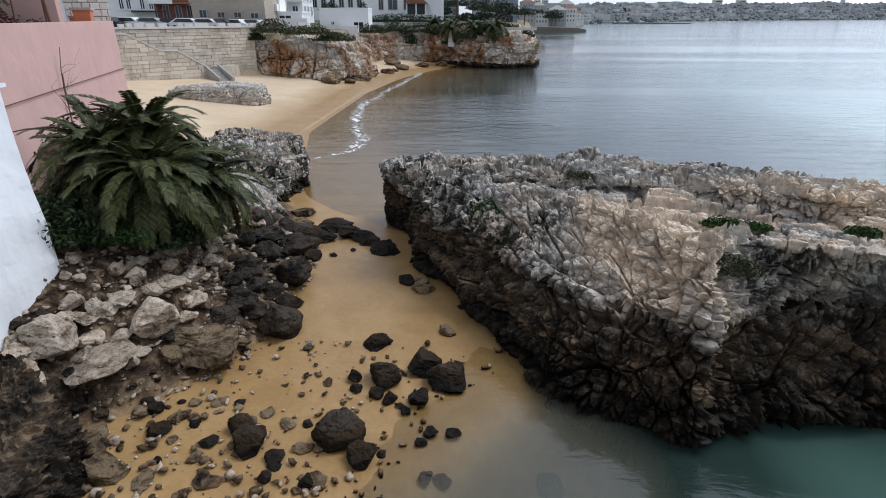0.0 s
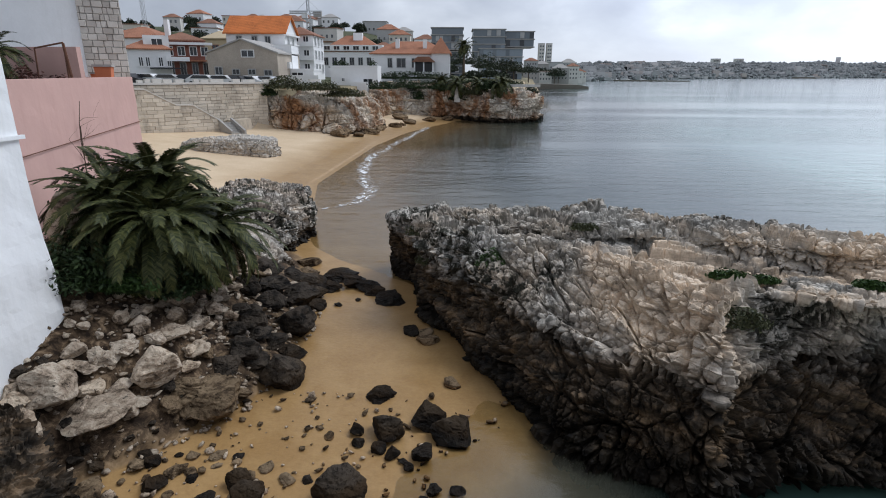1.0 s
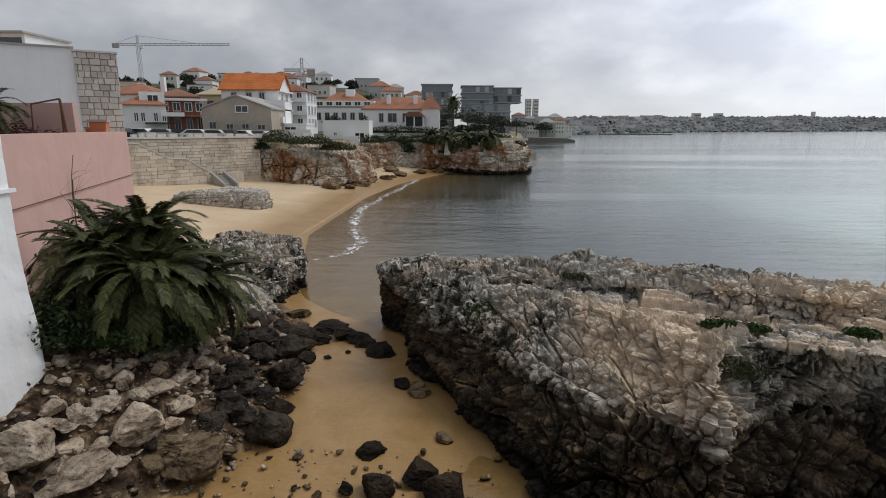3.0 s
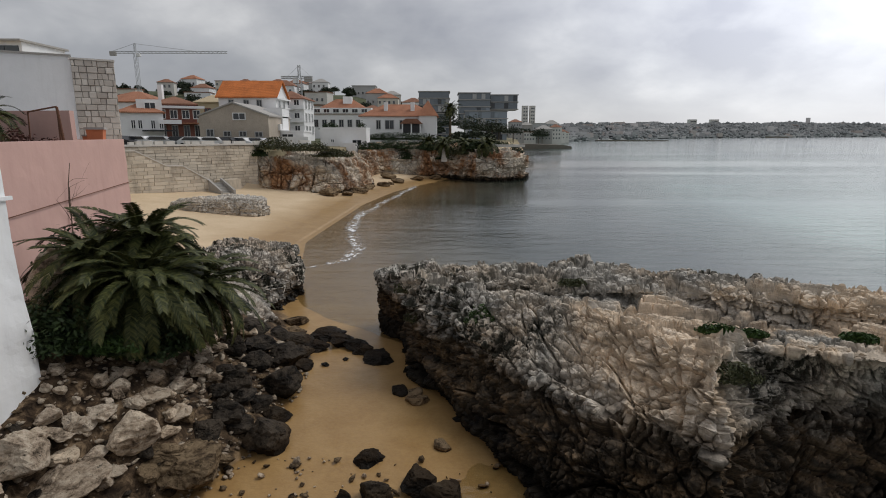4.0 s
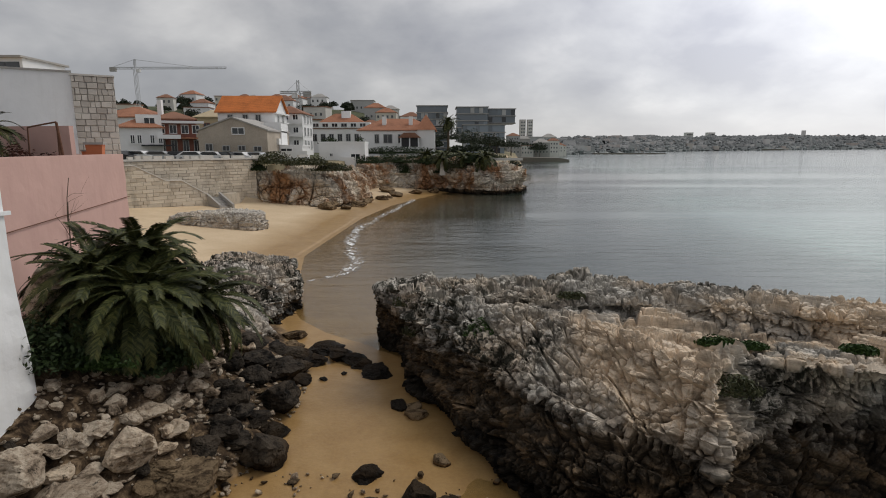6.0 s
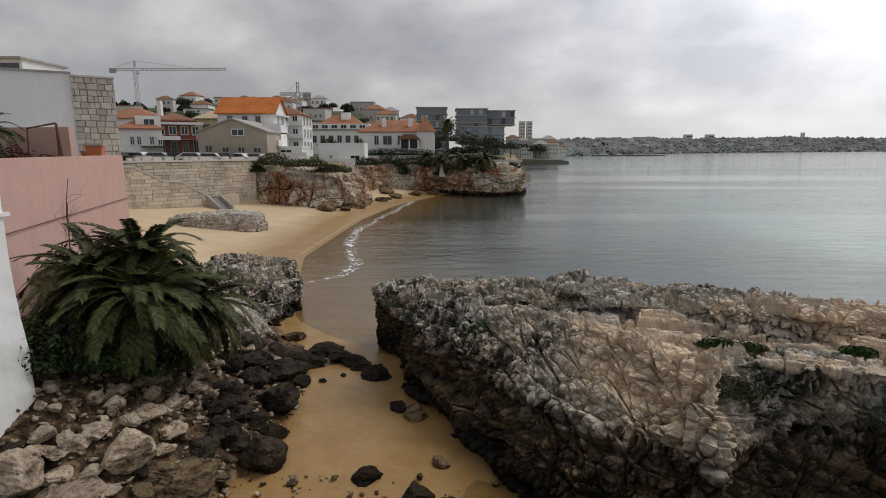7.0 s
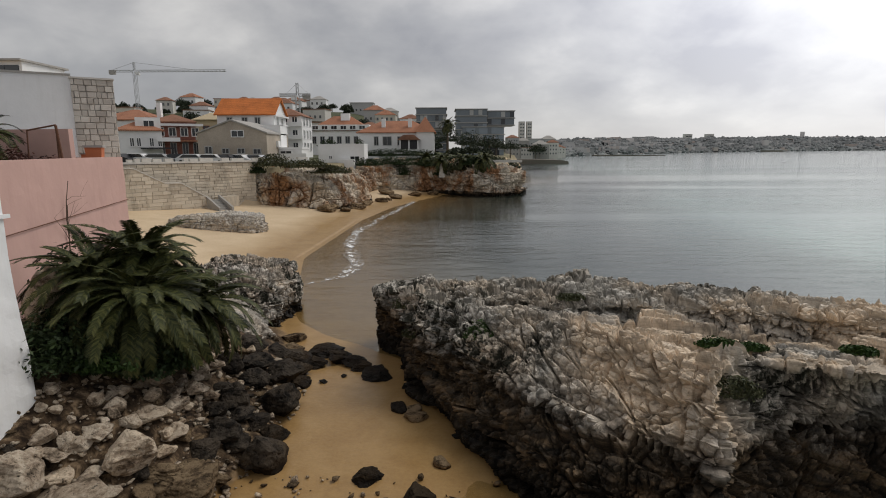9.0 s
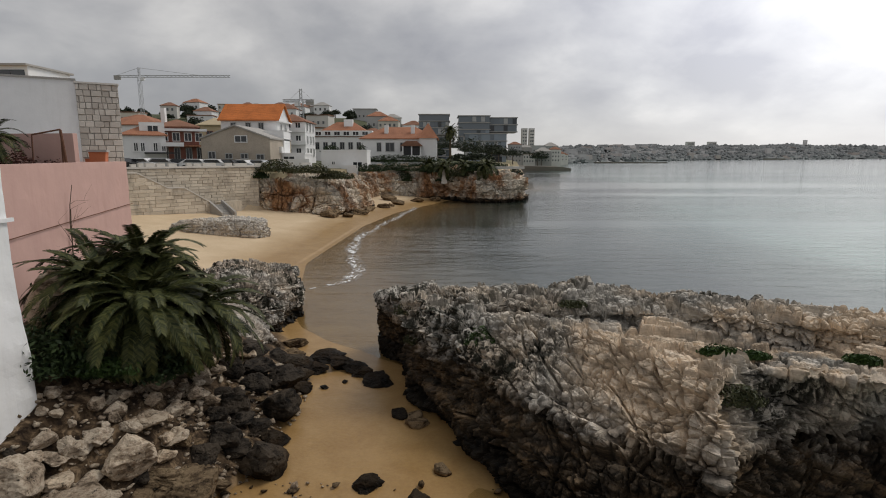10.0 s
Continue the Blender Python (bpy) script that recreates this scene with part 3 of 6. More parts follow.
def rock_loft(name, stations, profile, nu, nv, material, seed, size=1.0, amount=1.0, strata=(0.05, -0.03, 1.0), rough=None):
    """A rock mass: at each station the foot, the rim and the back edge, with a profile (share of the way in, share of the height)."""
    s = np.array(stations, float)
    step = np.linalg.norm(np.diff(s[:, 0:2], axis=0), axis=1) + np.linalg.norm(np.diff(s[:, 2:4], axis=0), axis=1)
    gone = np.concatenate([[0.0], np.cumsum(step)])
    at = np.interp(np.linspace(0, gone[-1], nu), gone, np.arange(len(s)))
    col = np.stack([np.interp(at, np.arange(len(s)), s[:, n]) for n in range(s.shape[1])], -1)
    k = np.ones(9) / 9
    if nu > 60:
        pad = np.concatenate([np.repeat(col[:1], 4, 0), col, np.repeat(col[-1:], 4, 0)])
        col = np.stack([np.convolve(pad[:, n], k, "valid") for n in range(col.shape[1])], -1)
    foot, rim, back = col[:, 0:2], col[:, 2:5], col[:, 5:8]
    deep = back[:, :2] - rim[:, :2]
    deep = deep / np.maximum(np.linalg.norm(deep, axis=1), 0.01)[:, None] * col[:, 8:9] if s.shape[1] > 8 else 0
    rows = []
    inward = np.array([p[0] for p in profile])
    high = np.array([p[1] for p in profile])
    for t in np.linspace(0, 1, nv):
        if t < 0.55:
            u = t / 0.55
            h = np.interp(u, np.linspace(0, 1, len(high)), inward)
            z = np.interp(u, np.linspace(0, 1, len(high)), high)
            xy = foot + (rim[:, :2] - foot) * h + deep * math.sin(math.pi * min(max(u - 0.18, 0) / 0.75, 1))
            rows.append(np.column_stack([xy, np.where(z < 0, z * 2.0, z * rim[:, 2])]))
        elif t < 0.88:
            u = (t - 0.55) / 0.33
            rows.append(rim + (back - rim) * u)
        else:
            u = (t - 0.88) / 0.12
            out = back[:, :2] - rim[:, :2]
            out = out / np.maximum(np.linalg.norm(out, axis=1), 0.01)[:, None]
            rows.append(np.column_stack([back[:, :2] + out * 1.6 * u, back[:, 2] * (1 - u) - 1.5 * u]))
    p = np.stack(rows, 1).reshape(-1, 3)
    n = grid_normals(p, nu, nv)
    p = displaced(p, n, strata, size, amount, seed, rough(p) if rough else 1.0)
    return mesh_of(name, p, grid_faces(nu, nv), material, False)


# foot x, y | rim x, y, z | back x, y, z | how far the face hollows
BIG = [(-1.36, 19.16, -1.2, 19.3, 2.9, -0.5, 19.8, 2.8, 0),
       (-1.26, 17.86, -1.15, 18.0, 3.25, 0.0, 19.0, 3.0, 0),
       (-1.16, 17.16, -1.1, 17.4, 3.4, 0.4, 18.2, 3.15, 0),
       (-0.06, 15.46, 0.0, 16.7, 3.4, 1.1, 17.6, 3.15, 0),
       (1.04, 12.86, 1.5, 15.9, 3.4, 2.4, 17.0, 3.15, 0),
       (1.54, 11.56, 2.6, 15.2, 3.45, 3.3, 16.3, 3.15, 0),
       (2.09, 10.46, 3.5, 14.3, 3.5, 4.8, 15.6, 3.2, 0),
       (2.84, 9.81, 4.2, 13.3, 3.55, 5.9, 15.1, 3.25, 0),
       (3.64, 9.36, 4.8, 12.1, 3.55, 6.8, 14.8, 3.3, 0),
       (4.44, 8.96, 5.2, 10.9, 3.55, 7.5, 14.3, 3.3, 0),
       (4.99, 8.76, 5.45, 10.1, 3.4, 8.1, 14.0, 3.35, 0),
       (5.44, 8.96, 6.0, 11.4, 3.4, 8.7, 13.7, 3.4, 1.1),
       (6.24, 9.26, 6.9, 11.7, 3.55, 9.4, 13.3, 3.4, 1.9),
       (7.84, 9.26, 8.4, 10.8, 3.65, 10.5, 12.7, 3.45, 2.1),
       (9.84, 9.36, 10.4, 9.7, 3.7, 12.5, 11.9, 3.5, 2.1),
       (13.34, 9.56, 13.6, 9.2, 3.8, 15.5, 11.6, 3.6, 2.1)]
FACE = [(0.0, -1.0), (0.0, 0.04), (0.06, 0.20), (0.16, 0.33), (0.32, 0.46), (0.44, 0.54), (0.40, 0.60), (0.52, 0.70), (0.70, 0.82), (0.86, 0.93), (1.0, 1.0)]
CREST = [(-2.6, 22.6, -2.5, 22.5, 2.3, -2.0, 23.1, 2.4),
         (-2.5, 21.5, -2.35, 21.6, 2.6, -1.7, 22.2, 2.65),
         (-1.7, 20.3, -1.5, 20.5, 2.9, -0.9, 21.3, 3.0),
         (-0.3, 18.9, -0.1, 19.2, 3.25, 0.3, 20.2, 3.35),
         (0.9, 17.6, 1.0, 18.2, 3.45, 1.4, 19.0, 3.6),
         (2.2, 16.9, 2.5, 17.6, 3.6, 3.1, 18.6, 3.7),
         (3.4, 15.95, 3.8, 16.7, 3.65, 4.6, 18.1, 3.78),
         (5.0, 15.1, 5.4, 15.9, 3.85, 6.2, 17.5, 3.92),
         (6.7, 14.6, 7.0, 15.3, 4.0, 7.6, 16.5, 4.06),
         (8.5, 13.6, 8.8, 14.2, 4.08, 9.3, 15.4, 4.14),
         (10.7, 12.2, 11.0, 12.8, 4.1, 11.6, 13.6, 4.16),
         (15.5, 11.0, 15.7, 11.8, 4.1, 16.0, 12.6, 4.15)]
SHELF = [(0.0, -0.6), (0.0, 0.3), (0.12, 0.6), (0.10, 0.82), (0.02, 0.94), (0.45, 0.97), (1.0, 1.0)]


def smooth_bed(p):
    """Few knobs on the tan shoulder, many on the rest."""
    # past x = 6, below the top, dark colour also paints the recess's shade
    return 1 - 0.72 * smooth(2.4, 4.0, p[:, 0]) * np.maximum(smooth(7.0, 6.0, p[:, 0]), smooth(3.05, 3.35, p[:, 2])) * smooth(1.2, 2.0, p[:, 2]) * smooth(15.6, 14.4, p[:, 1])


def weathering(me):
    """Where the rock is tan, where black lichen grows, and where its colour paints the recess's shade."""
    co = np.zeros(len(me.vertices) * 3)
    me.vertices.foreach_get("co", co)
    p = co.reshape(-1, 3)
    wob = p + 1.6 * (fbm(p * 0.7, 3, 77)[:, None] - 0.5)
    bare = 1 - smooth_bed(wob)
    attribute(me, "tan", np.clip(bare * 1.25, 0, 1) * (0.35 + 0.65 * smooth(0.40, 0.55, fbm(p * 0.9, 3, 78))))
    attribute(me, "lichen_and_shade", np.clip(1 - bare * 1.3, 0.05, 1) * (0.45 + 0.55 * smooth(0.38, 0.58, fbm(p * 0.55, 3, 79))))


def rows_of(me, name, nu, nv, first, last):
    """The part of a lofted rock between two of its rows."""
    co = np.zeros(nu * nv * 3)
    me.vertices.foreach_get("co", co)
    some = co.reshape(nu, nv, 3)[:, first:last + 1].reshape(-1, 3)
    return mesh_of(name, some, grid_faces(nu, last - first + 1), me.materials[0], False)


NU, NV = 820, 420
whole = rock_loft("ridge_rock", BIG, FACE, NU, NV, ROCK, 1, 1.0, 0.72, rough=smooth_bed)
big = empty("limestone_ridge", Matrix(), "long pale tan limestone ridge with dark wet foot in the inlet", "rock")
for name, lo, hi, label in (("foot", 0, 70, "black-brown wet rock foot"), ("face", 70, 231, "sloping bedded rock face"), ("top", 231, 370, "pale tan rock top"), ("back", 370, 419, "seaward rock slope")):
    ob = part(name, rows_of(whole, name, NU, NV, lo, hi), ROCK, big, label)
    weathering(ob.data)
bpy.data.meshes.remove(whole)


def rock_thing(name, me, nu, nv, split, label, low, high):
    """A rock as one thing with its foot and its upper part as meshes of their own."""
    ob = empty(name, Matrix(), label, "rock")
    for piece, lo, hi, text in (("foot", 0, split, low), ("upper_part", split, nv - 1, high)):
        child = part(piece, rows_of(me, piece, nu, nv, lo, hi), None, ob, text)
        weathering(child.data)
    bpy.data.meshes.remove(me)
    return ob


rock_thing("limestone_crest", rock_loft("limestone_crest", CREST, SHELF, 640, 240, ROCK, 7, 0.9, 0.72), 640, 240, 110,
           "jagged grey limestone crest along the seaward side of the ridge", "dark undercut rock side", "pale grooved rock crest")

MID = [(-11.5, 22.6, -11.3, 23.6, 2.7, -12.0, 28.0, 2.6),
       (-8.8, 22.8, -8.9, 24.2, 2.65, -10.5, 28.5, 2.6),
       (-7.5, 24.0, -7.9, 25.0, 2.5, -9.8, 28.8, 2.5),
       (-7.2, 27.0, -7.6, 27.0, 2.35, -9.4, 29.0, 2.4),
       (-7.8, 29.6, -8.1, 28.8, 2.3, -9.2, 29.6, 2.3)]
rock_thing("limestone_outcrop", rock_loft("limestone_outcrop", MID, [(0, -0.6), (-0.15, 0.1), (-0.05, 0.4), (0.15, 0.75), (0.6, 0.94), (1, 1)], 230, 170, ROCK_LOW, 21, 0.8, 0.7), 230, 170, 50,
           "squat pale limestone outcrop with dark foot at the channel", "dark wet rock foot", "pale pitted rock top")
SPUR = [(-9.4, 17.6, -9.4, 18.6, 2.9, -9.6, 21.5, 2.6),
        (-7.7, 18.0, -8.3, 19.6, 2.35, -8.8, 22.0, 2.3),
        (-6.7, 19.0, -7.4, 20.3, 1.6, -8.0, 22.4, 1.7),
        (-6.5, 21.4, -7.0, 21.6, 1.0, -7.6, 22.8, 1.1)]
spur = new("rock_spur", rock_loft("rock_spur", SPUR, FACE, 190, 150, ROCK_LOW, 33, 0.7, 0.7))
tagged(spur, "low grey rock spur beside the palm, running to the channel", "rock")
CORNER = [(-8.7, 9.6, -8.9, 9.3, 1.75, -9.8, 9.6, 2.0),
          (-7.8, 9.0, -8.2, 8.8, 1.45, -9.5, 8.6, 1.9),
          (-7.0, 8.1, -7.5, 7.9, 1.2, -9.0, 7.6, 1.8),
          (-6.7, 7.0, -7.2, 7.0, 1.1, -8.8, 6.8, 1.6),
          (-6.4, 5.0, -6.9, 5.0, 1.0, -8.6, 5.0, 1.5)]
rock_thing("dark_outcrop", rock_loft("dark_outcrop", CORNER, FACE, 150, 130, ROCK, 45, 0.7, 0.7), 150, 130, 72,
           "dark wet rock outcrop with pale crust below the white wall", "black wet rock side", "pale crusted rock top")
SLAB = [(-26.0, 51.5, -25.6, 51.8, 1.9, -25.6, 53.5, 1.9),
        (-23.4, 49.9, -23.2, 50.5, 2.2, -23.6, 53.8, 2.1),
        (-19.5, 49.6, -19.5, 50.2, 2.35, -20.0, 53.6, 2.3),
        (-16.9, 49.9, -17.1, 50.4, 2.2, -17.6, 53.0, 2.2),
        (-16.2, 51.5, -16.6, 51.6, 1.9, -16.9, 52.6, 1.9)]
slab = new("beach_rock", rock_loft("beach_rock", SLAB, [(0, -0.3), (-0.1, 0.4), (0, 0.6), (0.3, 0.8), (0.7, 0.95), (1, 1)], 170, 90, ROCK_LOW, 57, 0.8, 0.55))
tagged(slab, "flat-topped pale limestone slab lying on the beach sand", "rock")


def boulder_mesh(name, material, seed, detail=4, flat=0.75):
    """An angular, chipped boulder of about unit width."""
    rng = np.random.default_rng(seed)
    bm = bmesh.new()
    bmesh.ops.create_icosphere(bm, subdivisions=detail, radius=1)
    d = np.array([v.co[:] for v in bm.verts])
    planes = rng.normal(size=(12, 3))
    planes /= np.linalg.norm(planes, axis=1)[:, None]
    far = rng.uniform(0.56, 0.92, 12)
    hit = far[None] / np.maximum(d @ planes.T, 0.05)
    r = np.minimum(hit.min(1), 1.1)
    p = d * r[:, None]
    f1, f2, own = cells(p * 2.4, seed + 8)
    r = r + 0.10 * (own - 0.5) - 0.05 * (1 - smooth(0, 0.12, f2 - f1)) + 0.06 * (ridged(p * 3.0, 3, seed + 3) - 0.6) + 0.05 * (fbm(p * 9, 2, seed + 5) - 0.5)
    p = d * r[:, None] * (0.5, 0.42 + 0.1 * rng.random(), 0.5 * flat)
    for v, q in zip(bm.verts, p):
        v.co = q
    me = bpy.data.meshes.new(name)
    bm.to_mesh(me)
    bm.free()
    me.materials.append(material)
    return me


KINDS = {"pale": [boulder_mesh("pale_boulder", STONE, 100 + n, 4, (0.72, 0.9, 0.6, 0.8)[n]) for n in range(4)],
         "dark": [boulder_mesh("dark_boulder", DARKSTONE, 200 + n, 4, (0.7, 0.85, 0.55, 0.75)[n]) for n in range(4)],
         "brown": [boulder_mesh("brown_boulder", BROWNSTONE, 300 + n, 4, (0.7, 0.55, 0.85)[n]) for n in range(3)]}
TOPS = {me.name: max(v.co.z for v in me.vertices) for some in KINDS.values() for me in some}
LABELS = {"pale": "pale grey limestone boulder in the rubble bank", "dark": "black wet boulder lying on the inlet's sand",
          "brown": "brown weathered stone lying in the wet sand"}
GROUPS = {"pale": "rubble bank boulders", "dark": "dark boulders on the sand", "brown": "brown stones"}
rocks = random.Random(5)


def boulder(kind, x, y, width, lift=None, turn=None, squash=1.0, tilt=8):
    me = rocks.choice(KINDS[kind])
    ob = new(kind + "_boulder", me)
    z = float(ground_height(np.array([x]), np.array([y]))[0])
    high = TOPS[me.name] * width * squash
    ob.matrix_world = pose(x, y, z + (high * (0.8 if kind == "pale" else 0.6) if lift is None else lift), rocks.uniform(-tilt, tilt), rocks.uniform(-tilt, tilt),
                           rocks.uniform(0, 360) if turn is None else turn) @ Matrix.Diagonal((width, width, width * squash, 1))
    return tagged(ob, LABELS[kind], "boulder", GROUPS[kind])


# dark boulders in the inlet
for x, y, w in [(-1.84, 12.26, 0.82), (-0.59, 11.26, 0.92), (0.06, 10.7, 1.0), (-1.48, 10.75, 0.9), (-2.23, 8.8, 1.1), (-1.67, 8.25, 0.62),
                (-0.62, 10.02, 0.55), (-2.2, 10.78, 0.42), (-1.3, 10.02, 0.38), (-0.92, 9.65, 0.3), (-3.95, 8.55, 0.72), (-4.28, 9.02, 0.6),
                (-5.96, 8.85, 0.5), (-1.05, 9.85, 0.26), (-1.62, 10.2, 0.36), (-2.1, 10.35, 0.3), (-0.35, 9.0, 0.3), (0.1, 9.05, 0.36),
                (-0.55, 8.75, 0.28), (-0.1, 7.95, 0.42), (-0.4, 7.9, 0.32), (2.07, 8.28, 0.75), (-2.95, 9.2, 0.28),
                (-4.12, 17.98, 0.35), (-3.5, 18.5, 0.3), (-5.3, 9.1, 0.3), (-6.3, 9.5, 0.34), (-1.3, 8.4, 0.25), (-2.6, 7.6, 0.35), (-3.4, 7.7, 0.3)]:
    boulder("dark", x, y, w)
for _ in range(46):
    y = rocks.uniform(6.9, 9.8)
    x = float(np.interp(y, SHORE_Y, SHORE_X)) + 5.2 * rocks.random() ** 1.4
    boulder("dark" if rocks.random() < 0.3 else "brown", x, y, 0.2 + 0.35 * rocks.random() ** 2, squash=rocks.uniform(0.5, 0.9))
# line of dark rocks closing the channel, and the dark foot of the bank
for x, y, w, q in [(-4.94, 15.57, 1.39, 1.0), (-4.51, 12.84, 1.37, 0.9), (-5.59, 13.1, 1.07, 0.9), (-5.84, 12.32, 0.83, 0.8), (-5.36, 17.39, 1.4, 0.8), (-4.6, 20.9, 1.6, 0.6), (-3.9, 20.4, 1.1, 0.5),
                   (-2.32, 18.57, 1.45, 0.55), (-3.3, 19.8, 1.15, 0.5), (-5.9, 14.54, 1.09, 0.9), (-5.9, 16.13, 1.03, 0.8), (-5.55, 20.13, 1.31, 0.6),
                   (-5.65, 14.32, 0.87, 0.8), (-4.63, 14.19, 0.77, 0.8), (-4.75, 19.5, 1.0, 0.6), (-4.88, 17.72, 0.84, 0.6), (-6.14, 13.87, 0.74, 0.8), (-6.2, 17.16, 1.21, 0.8),
                   (-5.22, 14.32, 0.81, 0.7), (-6.36, 15.0, 0.79, 0.8), (-5.29, 13.03, 0.74, 0.7), (-1.34, 15.97, 0.66, 0.6), (-6.12, 19.49, 1.0, 0.7), (-6.6, 16.2, 1.0, 0.9),
                   (-3.0, 19.3, 0.9, 0.6), (-3.9, 19.9, 0.9, 0.6), (-5.1, 18.6, 1.0, 0.7), (-6.6, 18.3, 1.1, 0.8)]:
    boulder("dark", x, y, w, squash=q)
for x, y, w, q in [(-5.79, 11.3, 1.62, 0.85), (-6.3, 11.3, 0.86, 0.8), (-5.64, 11.89, 0.75, 0.8), (-5.33, 11.94, 0.61, 0.7), (-6.51, 10.77, 0.69, 0.6), (-0.73, 15.38, 0.82, 0.5), (-6.24, 22.4, 1.16, 0.6), (-0.04, 12.92, 0.58, 0.6), (-5.03, 9.81, 0.38, 0.6), (-6.42, 7.7, 0.95, 0.6), (-7.0, 8.4, 0.8, 0.6), (-4.9, 8.2, 0.4, 0.5),
                   (-5.6, 7.6, 0.5, 0.5), (-4.4, 7.6, 0.45, 0.5), (-3.9, 9.5, 0.35, 0.5), (-2.8, 10.6, 0.3, 0.5), (-3.6, 12.0, 0.3, 0.4), (-2.9, 8.5, 0.4, 0.6),
                   (-6.6, 9.4, 0.5, 0.6), (-0.9, 15.9, 0.6, 0.5), (-6.0, 21.2, 0.9, 0.6)]:
    boulder("brown", x, y, w, squash=q)
# pale blocks that stand out in the bank
for x, y, w, q in [(-7.55, 13.3, 0.82, 0.8), (-6.75, 14.14, 0.81, 0.9), (-6.78, 13.14, 0.7, 0.8), (-7.22, 12.91, 0.56, 0.7), (-6.84, 11.16, 1.18, 1.1), (-7.38, 10.54, 0.56, 0.6), (-6.45, 12.29, 0.91, 0.55),
                   (-7.59, 11.21, 0.75, 0.6), (-7.56, 11.94, 0.52, 1.0), (-7.01, 12.22, 0.78, 0.7), (-8.41, 9.79, 1.45, 0.6), (-7.47, 9.87, 1.8, 0.5), (-8.51, 8.97, 0.96, 0.9), (-8.11, 10.55, 0.69, 0.6),
                   (-8.41, 10.29, 0.6, 0.6), (-7.78, 10.87, 0.57, 0.7), (-6.46, 11.71, 0.53, 0.7), (-6.97, 10.46, 0.57, 0.6), (-7.86, 10.19, 0.65, 0.6), (-7.71, 12.44, 0.48, 0.7), (-6.85, 15.56, 0.66, 0.8),
                   (-7.08, 14.88, 0.56, 0.7), (-8.76, 9.36, 0.75, 0.7), (-7.21, 11.8, 0.58, 0.7), (-8.39, 10.72, 0.6, 0.7), (-7.42, 13.87, 0.49, 0.7)]:
    boulder("pale", x, y, w, squash=q)
boulder("pale", -9.8, 13.4, 1.25, lift=0.95, squash=1.5)
# the rest of the bank
placed = []
while len(placed) < 270:
    x, y = rocks.uniform(-9.0, -4.9), rocks.uniform(8.0, 18.5)
    inl = float(np.interp(y, SHORE_Y, SHORE_X)) - x
    w = 0.16 + 0.40 * rocks.random() ** 2
    if inl < 0.25 or any((x - a) ** 2 + (y - b) ** 2 < (0.36 * (w + c)) ** 2 for a, b, c in placed):
        continue
    placed.append((x, y, w))
    dark = rocks.random() < smooth(2.6, 0.5, inl) * 0.80 + 0.18
    boulder("brown" if dark and rocks.random() < 0.35 else "dark" if dark else "pale", x, y, w, squash=rocks.uniform(0.7, 1.1), tilt=25)


def scatter(name, count, pick, meshes, material, label, category):
    """Many small stones as one mesh."""
    spots = np.array([pick() for _ in range(count)])
    zs = ground_height(spots[:, 0], spots[:, 1])
    shapes = [(np.array([v.co[:] for v in me.vertices]), np.array([f.vertices[:] for f in me.polygons])) for me in meshes]
    verts, faces, base = [], [], 0
    for (x, y, w), z in zip(spots, zs):
        vs, fs = rocks.choice(shapes)
        m = pose(x, y, z + 0.22 * w, rocks.uniform(-30, 30), rocks.uniform(-30, 30), rocks.uniform(0, 360)) @ Matrix.Diagonal((w, w * rocks.uniform(0.6, 1), w * rocks.uniform(0.4, 0.8), 1))
        m = np.array(m)
        verts.append(vs @ m[:3, :3].T + m[:3, 3])
        faces += (fs + base).tolist()
        base += len(vs)
    verts = np.concatenate(verts)
    return tagged(new(name, mesh_of(name, verts, faces, material)), label, category, kind="stuff")


SMALL = [boulder_mesh("small_stone", STONE, 400 + n, 1) for n in range(5)]


def bank_spot():
    y = rocks.uniform(7.5, 18.5)
    x = float(np.interp(y, SHORE_Y, SHORE_X)) - rocks.uniform(-0.3, 3.6)
    return x, y, 0.06 + 0.2 * rocks.random() ** 2


def pebble_spot():
    y = 6.8 + 5.5 * rocks.random() ** 1.9
    x = float(np.interp(y, SHORE_Y, SHORE_X)) + 6.6 * rocks.random() ** 1.3
    return x, y, 0.06 + 0.24 * rocks.random() ** 2


scatter("rubble_stones", 1300, bank_spot, SMALL, STONE, "small broken limestone rubble in brown earth on the bank", "rubble")
scatter("sand_stones", 240, pebble_spot, SMALL, BROWNSTONE, "scattered small brown stones in wet sand", "stones")
scatter("pale_pebbles", 260, pebble_spot, SMALL, STONE, "scattered pale flat pebbles in wet sand", "stones")


